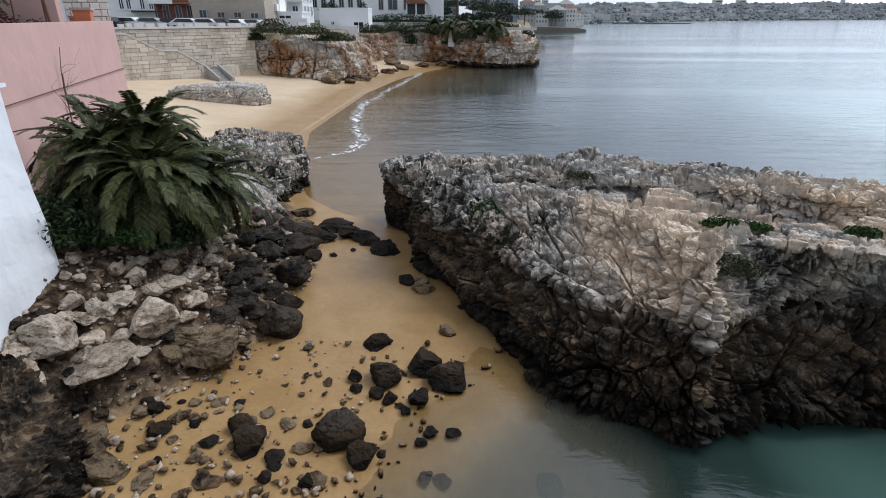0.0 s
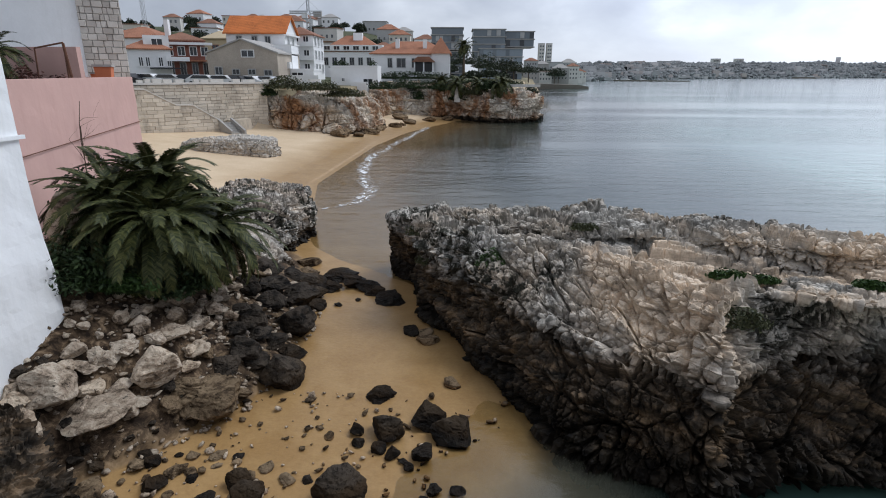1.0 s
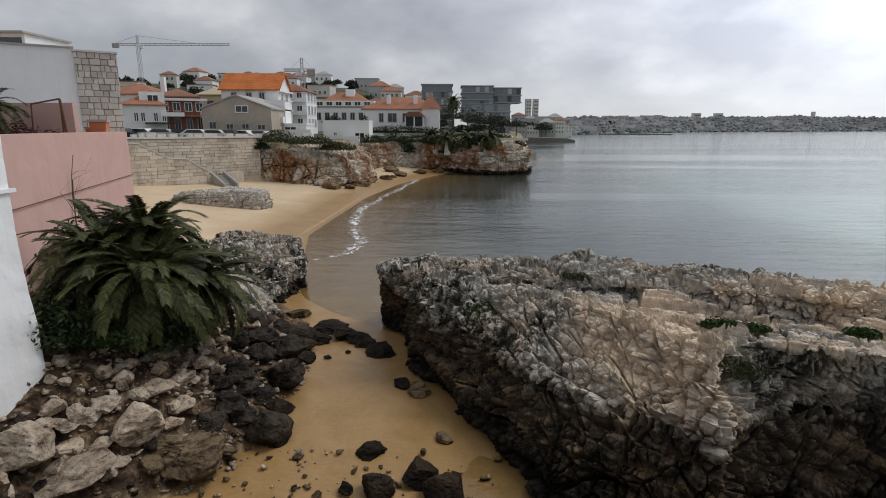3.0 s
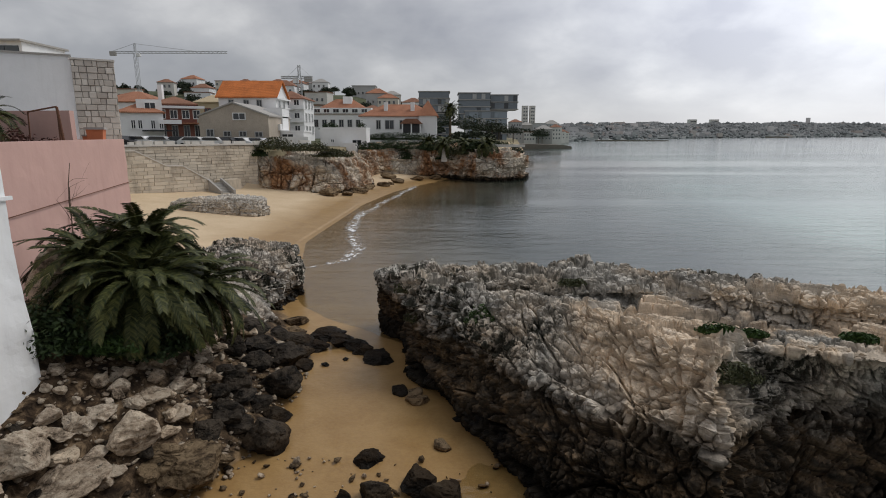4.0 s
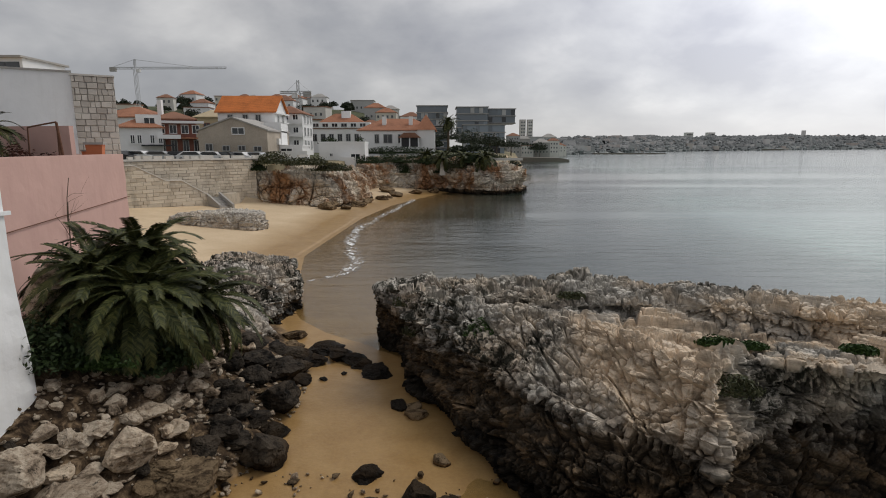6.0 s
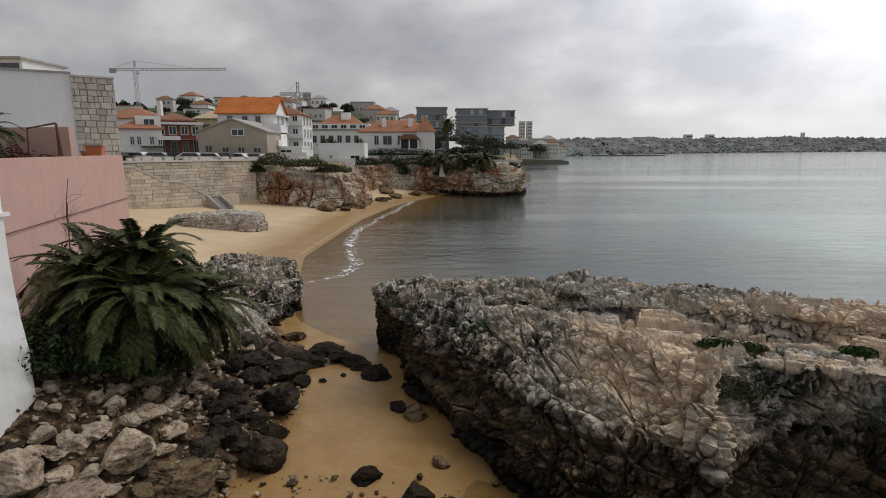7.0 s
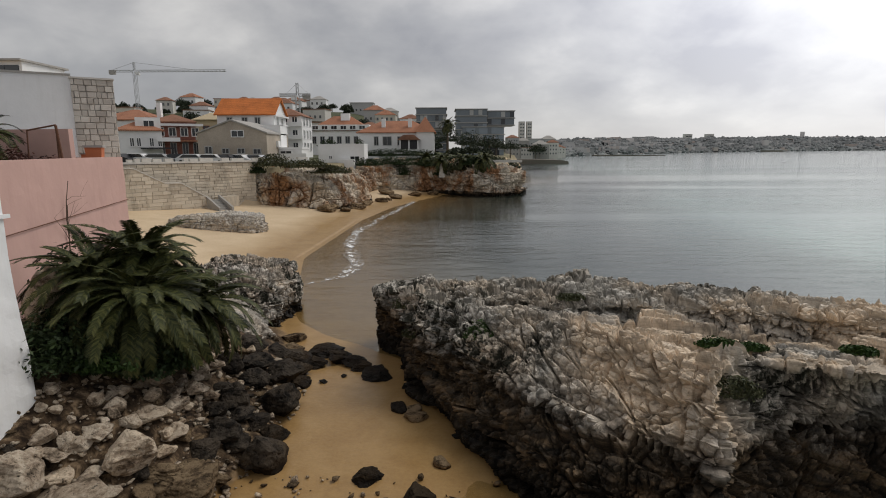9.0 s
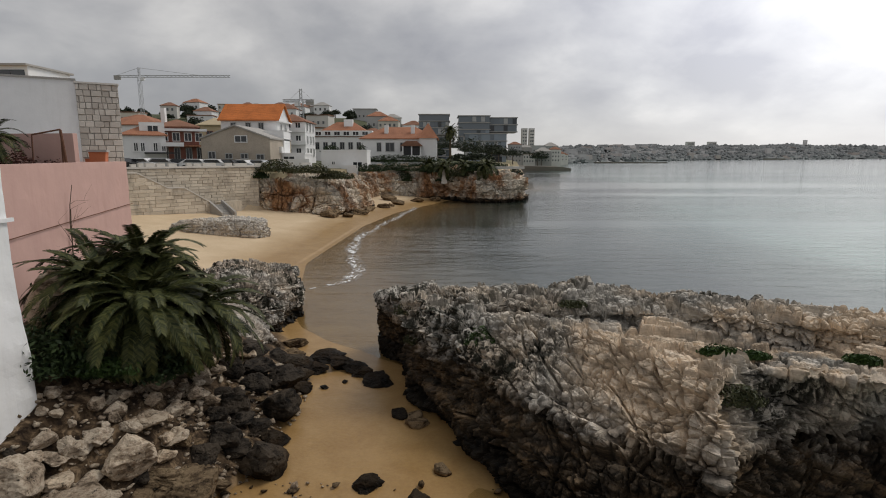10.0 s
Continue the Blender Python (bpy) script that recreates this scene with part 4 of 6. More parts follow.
# ---- white wall, pink wall ----
def rough_wall(name, a, b, z0, z1, thick, material, seed, bulge=0.0, lump=0.03, step=0.12):
    """A rendered wall with thickness; its foot may belly out."""
    a, b = np.array(a, float), np.array(b, float)
    along = (b - a) / np.linalg.norm(b - a)
    out = np.array([along[1], -along[0]])
    nu, nv = int(np.linalg.norm(b - a) / step) + 2, int((z1 - z0) / step) + 2
    ring = []
    for z in np.linspace(z0, z1, nv):
        ring.append((0.0, z))
    ring += [(-thick, z1), (-thick, z0)]
    m = len(ring)
    offs, zs = np.array([o for o, _ in ring]), np.array([z for _, z in ring])
    u = np.repeat(np.linspace(0, 1, nu), m)
    o, z = np.tile(offs, nu), np.tile(zs, nu)
    q = np.column_stack([a + (b - a) * u[:, None], z])
    d = (fbm(q * 1.5, 4, seed) - 0.5) * lump * 2 + bulge * smooth(5.4, 3.4, z) * (0.4 + 1.2 * fbm(q * 0.8, 3, seed + 2))
    d = np.where(np.tile(np.arange(m) < nv, nu), d, 0)
    verts = np.column_stack([q[:, :2] + out * (o + d)[:, None], z])
    faces = [f[::-1] for f in grid_faces(nu, m)]
    faces += [[i * m, i * m + m - 1, (i + 1) * m + m - 1, (i + 1) * m][::-1] for i in range(nu - 1)]
    faces += [list(range(m)), list(range((nu - 1) * m, nu * m))[::-1]]
    me = mesh_of(name, verts, faces, material, False)
    return new(name, me)


white = rough_wall("wall_white", (-9.9, 2.0), (-9.0, 11.25), 1.0, 8.65, 0.4, WHITE_WALL, 3, 0.16)
tagged(white, "white limewashed wall with rough bulging plaster foot", "wall", kind="structure")
ret = rough_wall("wall_white_end", (-9.02, 11.26), (-11.4, 11.6), 2.0, 8.65, 0.4, WHITE_WALL, 4, 0.15, 0.03, 0.3)
tagged(ret, "white limewashed end wall beside the pink wall", "wall", kind="structure")
pink = rough_wall("wall_pink", (-10.85, 11.7), (-14.85, 26.0), 2.2, 7.8, 0.5, PINK_WALL, 7, 0.0, 0.025, 0.25)
tagged(pink, "tall faded pink rendered wall with dirty streaks", "wall", kind="structure")
pink2 = rough_wall("wall_pink_end", (-14.86, 26.0), (-21.5, 33.0), 1.5, 7.75, 0.5, PINK_WALL, 8, 0.0, 0.025, 0.4)
tagged(pink2, "pink rendered end wall above the beach", "wall", kind="structure")
bm = bmesh.new()
way = math.degrees(math.atan2(14.3, -4.0))
box(bm, 0, 14.6, -0.02, 0.0, -0.012, 0.012)
trim = part("trim_pink_wall", bm, RUST)
trim.matrix_world = pose(-10.95, 12.2, 5.82, 0, 0, way)
tagged(trim, "thin rusty ledge line along the pink wall", "trim", kind="structure")
bm = bmesh.new()
box(bm, 0, 9.4, -0.06, 0.0, -0.04, 0.04)
trim2 = part("trim_white_wall", bm, WHITE_WALL)
trim2.matrix_world = pose(-9.9, 2.0, 6.72, 0, 0, math.degrees(math.atan2(9.25, 0.9)))
tagged(trim2, "thin moulding along the white wall", "trim", kind="structure")


def vine(name, m, seed, reach, label):
    rng = random.Random(seed)
    bm = bmesh.new()

    def grow(p, d, length, r, depth):
        for _ in range(4):
            q = p + d * length / 4
            q.y = min(q.y, -0.02)
            tube(bm, p, q, r, r * 0.85, 5)
            p, r = q, r * 0.85
            d = (d + Vector((rng.uniform(-0.35, 0.35), rng.uniform(-0.1, 0.05), rng.uniform(-0.25, 0.25)))).normalized()
            if depth and rng.random() < 0.75:
                side = rng.choice((-1, 1))
                grow(p.copy(), Vector((side * rng.uniform(0.5, 1), -0.05, rng.uniform(0.1, 0.8))).normalized(), length * 0.55, r * 0.6, depth - 1)

    for n in range(2):
        grow(Vector((0.06 * n, -0.03, 0)), Vector((0.1 - 0.2 * n, 0, 1)), reach * (1 - 0.3 * n), 0.022, 2)
    ob = part(name, bm, TRUNK)
    ob.matrix_world = m
    return tagged(ob, label, "vine")


vine("dead_vine", pose(-12.72, 18.5, 4.4, 0, 0, way), 3, 2.7, "bare brown creeper twigs on the pink wall")


# ---- walkway and retaining wall under the viewer ----
prom = rough_wall("wall_promenade", (-9.8, 0.9), (34.0, 0.9), -2.0, 6.3, 0.6, CONCRETE, 19, 0, 0.03, 0.5)
tagged(prom, "plain grey retaining wall below the walkway", "wall", kind="structure")
bm = bmesh.new()
box(bm, -9.8, 34, -9, 0.88, 6.05, 6.35)
tagged(part("walkway", bm, CONCRETE), "plain grey concrete walkway above the inlet", "walkway", kind="structure")

# ---- palm ----
def frond_mesh(name, length, arch, seed, material, pairs=46, leaf=0.42, width=0.035):
    """A feather leaf along +x: a tapering rib with two rows of drooping leaflets."""
    rng = random.Random(seed)
    verts, faces = [], []

    def spine(t):
        a = arch * t
        return Vector((length * (math.sin(a) / max(arch, 0.01)), 0, length * ((math.cos(a) - 1) / max(arch, 0.01))))

    last = None
    for n in range(9):
        t = n / 8
        p, r = spine(t), 0.028 * (1 - t) + 0.004
        ring = [len(verts) + i for i in range(3)]
        verts += [p + Vector((0, r, 0)), p + Vector((0, -r, 0)), p + Vector((0, 0, -r))]
        if last:
            for i in range(3):
                j = (i + 1) % 3
                faces.append((last[i], last[j], ring[j], ring[i]))
        last = ring
    for n in range(pairs):
        t = 0.10 + 0.90 * n / (pairs - 1)
        p = spine(t)
        d = (spine(min(t + 0.02, 1.02)) - spine(t - 0.02)).normalized()
        size = leaf * (math.sin(math.pi * (0.16 + 0.72 * t)) ** 0.5) * rng.uniform(0.85, 1.1)
        for side in (-1, 1):
            out = (Vector((0, side, 0)) * 0.85 + d * (0.55 + 0.5 * t) + Vector((0, 0, rng.uniform(0.05, 0.4)))).normalized()
            tip = (out + Vector((0, 0, -0.75 + rng.uniform(-0.2, 0.1)))).normalized()
            w = d * width * rng.uniform(0.8, 1.2)
            a, b = p + out * size * 0.5, p + out * size * 0.5 + tip * size * 0.5
            i = len(verts)
            verts += [p - w * 0.4, p + w * 0.4, a + w, a - w, b]
            faces += [(i, i + 1, i + 2, i + 3), (i + 3, i + 2, i + 4)]
    return mesh_of(name, verts, faces, material, False)


def palm(name, m, fronds, length, seed, trunk, label, leaf=0.42, pairs=46, dead=6, low=-35, width=0.035):
    rng = random.Random(seed)
    top = empty(name, m, label, "palm")
    bm = bmesh.new()
    rings = 9
    for n in range(rings):
        z0, z1 = trunk * n / rings, trunk * (n + 1) / rings
        r = 0.30 - 0.10 * n / rings if trunk < 3 else 0.26 - 0.06 * n / rings
        tube(bm, (0, 0, z0 - 0.05), (0, 0, z1), r * 0.92, r, 10)
    part("trunk", bm, TRUNK, top)
    kinds = [frond_mesh("frond", length * f, a, seed + n, FROND, pairs, leaf * f, width) for n, (f, a) in enumerate([(1, 1.5), (0.92, 1.8), (1.08, 1.3), (0.85, 2.1), (0.75, 1.1), (1.0, 1.9)])]
    dry = [frond_mesh("dry_frond", length * 0.9, 1.9, seed + 40, DEADFROND, pairs // 2, leaf * 0.8, width)]
    for n in range(fronds):
        t = n / fronds
        up = 82 - (82 - low) * t ** 0.9 + rng.uniform(-9, 9)
        ob = new("frond", rng.choice(dry if n >= fronds - dead else kinds))
        ob.parent = top
        ob.matrix_basis = pose(0, 0, trunk, 0, 0, n * 137.5 + rng.uniform(-14, 14)) @ pose(0.06, 0, 0, rng.uniform(-25, 25), -up, 0)
        if n >= fronds - dead:
            tagged(ob, "dry brown hanging frond")
    return top


palm("palm", pose(-7.7, 13.6, 2.85), 125, 2.15, 11, 1.35, "large dark green feather palm on the rubble bank", 0.30, 64, 9, -30, 0.028)
palm("palm", pose(-9.0, 14.0, 3.0), 95, 2.05, 12, 1.7, "dark green feather palm crowded against the pink wall", 0.30, 60, 8, -30, 0.028)
palm("palm", pose(-6.75, 14.6, 2.4), 90, 1.95, 13, 1.35, "smaller dark green feather palm beside the rock spur", 0.28, 56, 10, -30, 0.028)
palm("palm", pose(-8.3, 14.9, 3.0), 85, 1.9, 14, 2.0, "taller dark green feather palm rising behind the others", 0.30, 60, 3, -20, 0.028)


# ---- shrubs: clumps of many small leaves ----
def shrub(name, m, size, count, material, seed, label, category="shrub", leaf=0.12, hollow=0.35):
    rng = np.random.default_rng(seed)
    d = rng.normal(size=(count, 3))
    d /= np.linalg.norm(d, axis=1)[:, None]
    r = rng.uniform(hollow, 1, count) ** 0.6
    lump = 0.55 + 0.9 * fbm(d * 2.1 + seed, 3, seed)
    p = d * (r * lump)[:, None] * np.array(size)
    p[:, 2] = np.abs(p[:, 2]) * np.where(p[:, 2] < 0, 0.25, 1)
    n = rng.normal(size=(count, 3))
    n /= np.linalg.norm(n, axis=1)[:, None]
    t = np.cross(n, d)
    t /= np.maximum(np.linalg.norm(t, axis=1), 1e-3)[:, None]
    b = np.cross(n, t)
    s = leaf * rng.uniform(0.6, 1.3, count)[:, None]
    v = np.stack([p - t * s, p + b * s * 0.45, p + t * s, p - b * s * 0.45], 1).reshape(-1, 3)
    f = np.arange(count * 4).reshape(-1, 4).tolist()
    ob = new(name, mesh_of(name, v, f, material, False))
    ob.matrix_world = m
    return tagged(ob, label, category)


for n, (x, y, z, sx_, sz_) in enumerate([(-9.1, 11.9, 3.2, 0.9, 1.2), (-8.6, 12.7, 3.0, 0.8, 1.0), (-9.3, 13.3, 3.2, 1.0, 1.5), (-8.0, 12.7, 2.9, 0.7, 0.7), (-7.2, 13.3, 2.6, 0.8, 0.9), (-10.2, 15.0, 3.4, 1.2, 2.0)]):
    shrub("shrub", pose(x, y, z), (sx_, sx_, sz_), 2600, BUSH, 60 + n, "dark green shrub under the palm by the white wall", leaf=0.07)
shrub("weed_tuft", pose(-8.1, 12.15, 3.05), (0.9, 0.3, 0.35), 1600, GRASS, 71, "bright green weeds at the palm's foot", "weeds", 0.06)
for n, (x, y, z, w, h) in enumerate([(1.15, 15.3, 2.65, 0.5, 0.5), (6.55, 12.4, 3.42, 0.5, 0.16), (7.2, 12.1, 3.45, 0.35, 0.12), (9.2, 11.4, 3.6, 0.4, 0.14), (2.3, 15.4, 3.0, 0.45, 0.35),
                                     (-0.9, 17.7, 2.9, 0.7, 0.35), (4.0, 16.2, 3.55, 0.5, 0.15), (6.1, 10.7, 3.0, 0.6, 0.4), (-0.9, 17.3, 2.0, 0.4, 0.4)]):
    shrub("weed_tuft", pose(x, y, z), (w, w * 0.7, h), 1100, GRASS if n in (0, 1, 2, 3) else SCRUB, 80 + n, "low green weeds growing in cracks of the ridge", "weeds", 0.05)


# ---- terrace and stone tower beyond the pink wall ----
def block_wall(parent, m, length, height, course, width, material, seed, thick=0.12, jitter=0.15, name="block", z0=0.0, reach=None):
    """Courses of separate stones on a backing; x along the wall, -y out of it."""
    rng = random.Random(seed)
    shapes = {}
    rows = max(1, round(height / course))
    h = height / rows
    for r in range(rows):
        x = -rng.uniform(0, width * 0.6)
        end = reach(z0 + r * h + h) if reach else length
        while x < end:
            w = round(width * rng.choice((0.6, 0.8, 1.0, 1.2, 1.4)), 3)
            a, b = max(x, 0), min(x + w, end)
            x += w
            if b - a < 0.08:
                continue
            key = round(b - a, 2)
            if key not in shapes:
                bm = bmesh.new()
                g, c = 0.012, 0.02
                v = []
                for y, i in ((0.0, 0.0), (-thick + c, 0.0), (-thick, c)):
                    v.append([bm.verts.new(p) for p in ((g + i, y, g + i), (key - g - i, y, g + i), (key - g - i, y, h - g - i), (g + i, y, h - g - i))])
                for lo, hi in ((v[0], v[1]), (v[1], v[2])):
                    for i in range(4):
                        j = (i + 1) % 4
                        bm.faces.new((lo[i], lo[j], hi[j], hi[i]))
                bm.faces.new(v[2])
                bmesh.ops.recalc_face_normals(bm, faces=bm.faces)
                me = bpy.data.meshes.new(name)
                bm.to_mesh(me)
                bm.free()
                me.materials.append(material)
                shapes[key] = me
            ob = new(name, shapes[key])
            ob.parent = parent
            ob.matrix_basis = m @ Matrix.Translation((a, rng.uniform(-jitter, jitter) * 0.12, z0 + r * h))


tower = empty("stone_tower", pose(-20.68, 31.86, 6.6, 0, 0, 33), "square grey ashlar stone tower beside the white house", "tower")
bm = bmesh.new()
box(bm, 0, 2.1, 0.12, 2.6, 0, 5.5)
part("core", bm, CONCRETE, tower)
bm = bmesh.new()
box(bm, -0.05, 2.14, -0.06, 2.65, 5.5, 5.6)
part("coping", bm, COPING, tower)
house = empty("terrace_house", pose(-20.68, 31.95, 6.6, 0, 0, 33), "plain white rendered house wall above the terrace", "house")
bm = bmesh.new()
box(bm, -14, -0.02, 0, 2.4, 0, 5.65)
part("wall", bm, WHITE_WALL, house)
bm = bmesh.new()
box(bm, -14.1, 0.02, -0.06, 2.5, 5.65, 5.75)
part("coping", bm, CONCRETE, house)
pent = empty("roof_pavilion", pose(-39.6, 45, 12.1), "white roof pavilion with a long dark window", "house")
bm = bmesh.new()
box(bm, 0, 6.8, 0, 5, -2, 3.0)
part("wall", bm, WHITE, pent)
bm = bmesh.new()
box(bm, -0.3, 7.0, -0.4, 5.3, 3.0, 3.15)
part("roof", bm, CONCRETE, pent)
for n in range(4):
    bm = bmesh.new()
    box(bm, 2.2 + 1.1 * n, 3.25 + 1.1 * n, -0.06, 0.0, 1.3, 2.7)
    part("window", bm, PANE, pent, "dark window strip")
bm = bmesh.new()
box(bm, 6.8, 8.4, 0.5, 4, -2, 1.6)
part("annex", bm, CONCRETE, pent)
terrace = bmesh.new()
v = [terrace.verts.new(p) for p in ((-11.3, 11.9, 7.2), (-15.1, 26.2, 7.2), (-21.5, 33.1, 7.2), (-40, 33.1, 7.2), (-40, 11.9, 7.2))]
w = [terrace.verts.new(p.co - Vector((0, 0, 0.3))) for p in v]
terrace.faces.new(v[::-1])
terrace.faces.new(w)
for i in range(5):
    terrace.faces.new((v[i], v[(i + 1) % 5], w[(i + 1) % 5], w[i]))
tagged(part("terrace_floor", terrace, CONCRETE), "grey concrete terrace behind the pink wall", "terrace", kind="structure")
tw = rough_wall("wall_terrace", (-20.5, 25.5), (-16.55, 25.0), 7.2, 9.05, 0.25, PINK_WALL, 15, 0, 0.02, 0.3)
tagged(tw, "low pink rendered wall on the terrace", "wall", kind="structure")
frame_ = empty("steel_frame", pose(-17.75, 24.0, 7.2), "dark rusted steel frame standing on the terrace", "frame")
for name, a, b, r in (("post", (0, 0, 0), (0.1, 0, 1.75), 0.03), ("post", (1.5, 0, 0), (1.35, 0, 1.95), 0.055), ("rail", (0.1, 0, 1.75), (1.35, 0, 1.97), 0.035), ("brace", (1.25, 0.1, 0), (1.3, 0.1, 1.9), 0.04)):
    bm = bmesh.new()
    tube(bm, a, b, r, r, 8)
    part(name, bm, RUST, frame_)


def planter(m, size):
    ob = empty("planter", m, "square terracotta planter box on the wall top", "planter", "planters")
    bm = bmesh.new()
    prism(bm, [(-size * 0.42, 0), (size * 0.42, 0), (size * 0.5, size * 0.75), (-size * 0.5, size * 0.75)], -size * 0.45, size * 0.45)
    part("body", bm, TERRACOTTA, ob)
    bm = bmesh.new()
    box(bm, -size * 0.58, size * 0.58, -size * 0.55, size * 0.55, size * 0.75, size * 0.9)
    part("rim", bm, CONCRETE, ob)


planter(pose(-16.65, 26.9, 7.7, 0, 0, 20), 0.72)
planter(pose(-17.4, 27.3, 7.7, 0, 0, 20), 0.3)
palm("potted_palm", pose(-18.9, 23.2, 7.2), 26, 1.5, 31, 1.6, "small dark palm growing on the terrace", 0.35, 26, 3, -40)
shrub("shrub", pose(-17.7, 23.2, 7.2), (1.0, 0.8, 1.1), 1500, leaf_material("red_brown_leaf", (0.05, 0.02, 0.015), (0.14, 0.05, 0.035)), 91, "reddish brown shrub on the terrace", leaf=0.08)
shrub("shrub", pose(-16.6, 23.6, 7.2), (0.6, 0.5, 0.7), 600, bpy.data.materials["red_brown_leaf"], 92, "small reddish brown shrub on the terrace", leaf=0.08)

# ---- sea wall with stairs at the head of the beach ----
WALL_A, WALL_B = Vector((-33.6, 58.6)), Vector((-24.6, 69.7))
wall_turn = math.degrees(math.atan2(WALL_B.y - WALL_A.y, WALL_B.x - WALL_A.x))
wall_long = (WALL_B - WALL_A).length
sea_wall = empty("sea_wall", pose(WALL_A.x, WALL_A.y, 1.0, 0, 0, wall_turn), "tall coursed stone retaining wall behind the beach", "wall")
sea_wall["kind"] = "structure"
bm = bmesh.new()
box(bm, -9, wall_long + 1.5, 0, 0.9, -0.6, 5.75)
part("backing", bm, MORTAR, sea_wall)
bm = bmesh.new()
box(bm, -9, wall_long + 4, -0.22, 0.95, 5.75, 5.95)
part("coping", bm, COPING, sea_wall)
rng = random.Random(8)
x = -2.0
while x < wall_long + 9:
    w = rng.choice((0.5, 0.9, 1.6))
    bm = bmesh.new()
    box(bm, x, x + w, 0.0, 0.45, 5.95, 5.95 + rng.choice((0.3, 0.35, 0.4)))
    part("parapet_stone", bm, COPING, sea_wall)
    x += w + rng.choice((0.25, 0.4, 1.2))
stair = empty("stone_stair", pose(WALL_A.x, WALL_A.y, 1.0, 0, 0, wall_turn), "stone stair with solid parapet descending the sea wall to the sand", "stairs")
bm = bmesh.new()
prism(bm, [(-3, 0), (8.3, 0), (8.3, 1.7), (7.8, 2.05), (5.3, 3.55), (3.5, 3.62), (0.4, 5.3), (-3, 5.35)], -1.62, -1.42)
part("parapet", bm, SEAWALL, stair)
for (x0, z0), (x1, z1) in (((-3, 5.35), (0.4, 5.3)), ((0.4, 5.3), (3.5, 3.62)), ((3.5, 3.62), (5.3, 3.55)), ((5.3, 3.55), (8.4, 1.65))):
    bm = bmesh.new()
    prism(bm, [(x0, z0), (x1, z1), (x1, z1 + 0.13), (x0, z0 + 0.13)], -1.70, -1.34)
    part("coping", bm, COPING, stair)
steps = [(0.4 + 3.1 * n / 9, 4.5 - 1.6 * n / 9) for n in range(10)] + [(5.3 + 2.9 * n / 8, 2.8 - 1.6 * n / 8) for n in range(9)]
for x, z in steps:
    bm = bmesh.new()
    box(bm, x, x + 0.4, -1.42, -0.14, 0, z)
    part("step", bm, CONCRETE, stair)
for n in range(8):
    bm = bmesh.new()
    box(bm, 8.4, 9.8, -1.5 - 0.32 * (n + 1), -1.5 - 0.32 * n, 0, 1.5 - 0.17 * n)
    part("step", bm, CONCRETE, stair)
for x in (8.2, 9.8):
    bm = bmesh.new()
    v = prism(bm, [(-0.12, 0), (0.12, 0), (0.12, 2.0), (-0.12, 2.0)], -4.3, -1.4)
    for q in v:
        if q.co.y < -4 and q.co.z > 1:
            q.co.z = 0.75
        q.co.x += x
    part("side_wall", bm, CONCRETE, stair, "sloping concrete side wall")
bm = bmesh.new()
box(bm, 9.9, 12.6, -1.0, -0.14, 0, 1.7)
part("landing", bm, SEAWALL, stair)


# ---- cliffs ----
CLIFF_A = [(-25.6, 70.6, -25.2, 71.6, 4.7, -24.5, 75.0, 5.9),
           (-22.5, 70.4, -22.2, 71.6, 5.0, -21.0, 76.0, 6.1),
           (-18.5, 70.6, -18.6, 72.0, 4.8, -17.5, 77.0, 6.0),
           (-14.8, 71.2, -15.4, 72.6, 4.2, -15.0, 78.0, 5.8),
           (-12.4, 73.2, -13.2, 74.4, 3.4, -13.4, 79.0, 5.2),
           (-11.2, 78.0, -12.0, 79.0, 3.2, -14.0, 82.0, 5.0),
           (-11.6, 90.0, -12.6, 90.0, 3.8, -15.0, 90.0, 5.4)]
STEEP = [(0, -0.3), (-0.05, 0.12), (0.1, 0.4), (0.3, 0.65), (0.6, 0.88), (1, 1)]
ca = new("beach_cliff", rock_loft("beach_cliff", CLIFF_A, STEEP, 380, 190, CLIFF, 71, 2.6, 0.62))
tagged(ca, "rust-stained pale limestone cliff at the end of the sand", "cliff")
CLIFF_B = [(-13.5, 92.0, -14.5, 93.5, 4.8, -15.0, 100, 6.2),
           (-11.0, 100, -11.5, 102, 5.2, -12.0, 107, 6.6),
           (-6.0, 104, -6.0, 106, 5.4, -6.5, 109, 6.6),
           (-0.5, 103, -0.3, 105, 5.3, -1.0, 109, 6.4),
           (5.0, 98.5, 5.0, 100.0, 5.2, 4.5, 106, 6.0),
           (9.3, 95.5, 9.0, 97.0, 5.2, 8.3, 104, 5.8),
           (13.0, 97.0, 12.0, 98.0, 5.4, 10.6, 106, 5.8),
           (15.6, 101, 14.2, 101.5, 5.2, 12.0, 107, 5.8),
           (16.2, 108, 14.4, 108, 4.8, 12.0, 109, 5.7)]
cb = new("headland_cliff", rock_loft("headland_cliff", CLIFF_B, STEEP, 460, 190, CLIFF, 83, 2.6, 0.62))
tagged(cb, "pale and rust-brown limestone headland cliff above the water", "cliff")
for x, y, w in [(-14.2, 69.6, 3.0), (-11.5, 74.5, 2.6), (-10.6, 79, 2.0), (-9.0, 84, 2.2), (-7.5, 90, 2.4), (-4.5, 96, 2.6), (-9.5, 95, 3.0), (-1.5, 100, 2.2), (-12.4, 70.4, 1.6), (-8.2, 86.5, 1.2)]:
    boulder("brown", x, y, w, lift=0.25, squash=0.7)
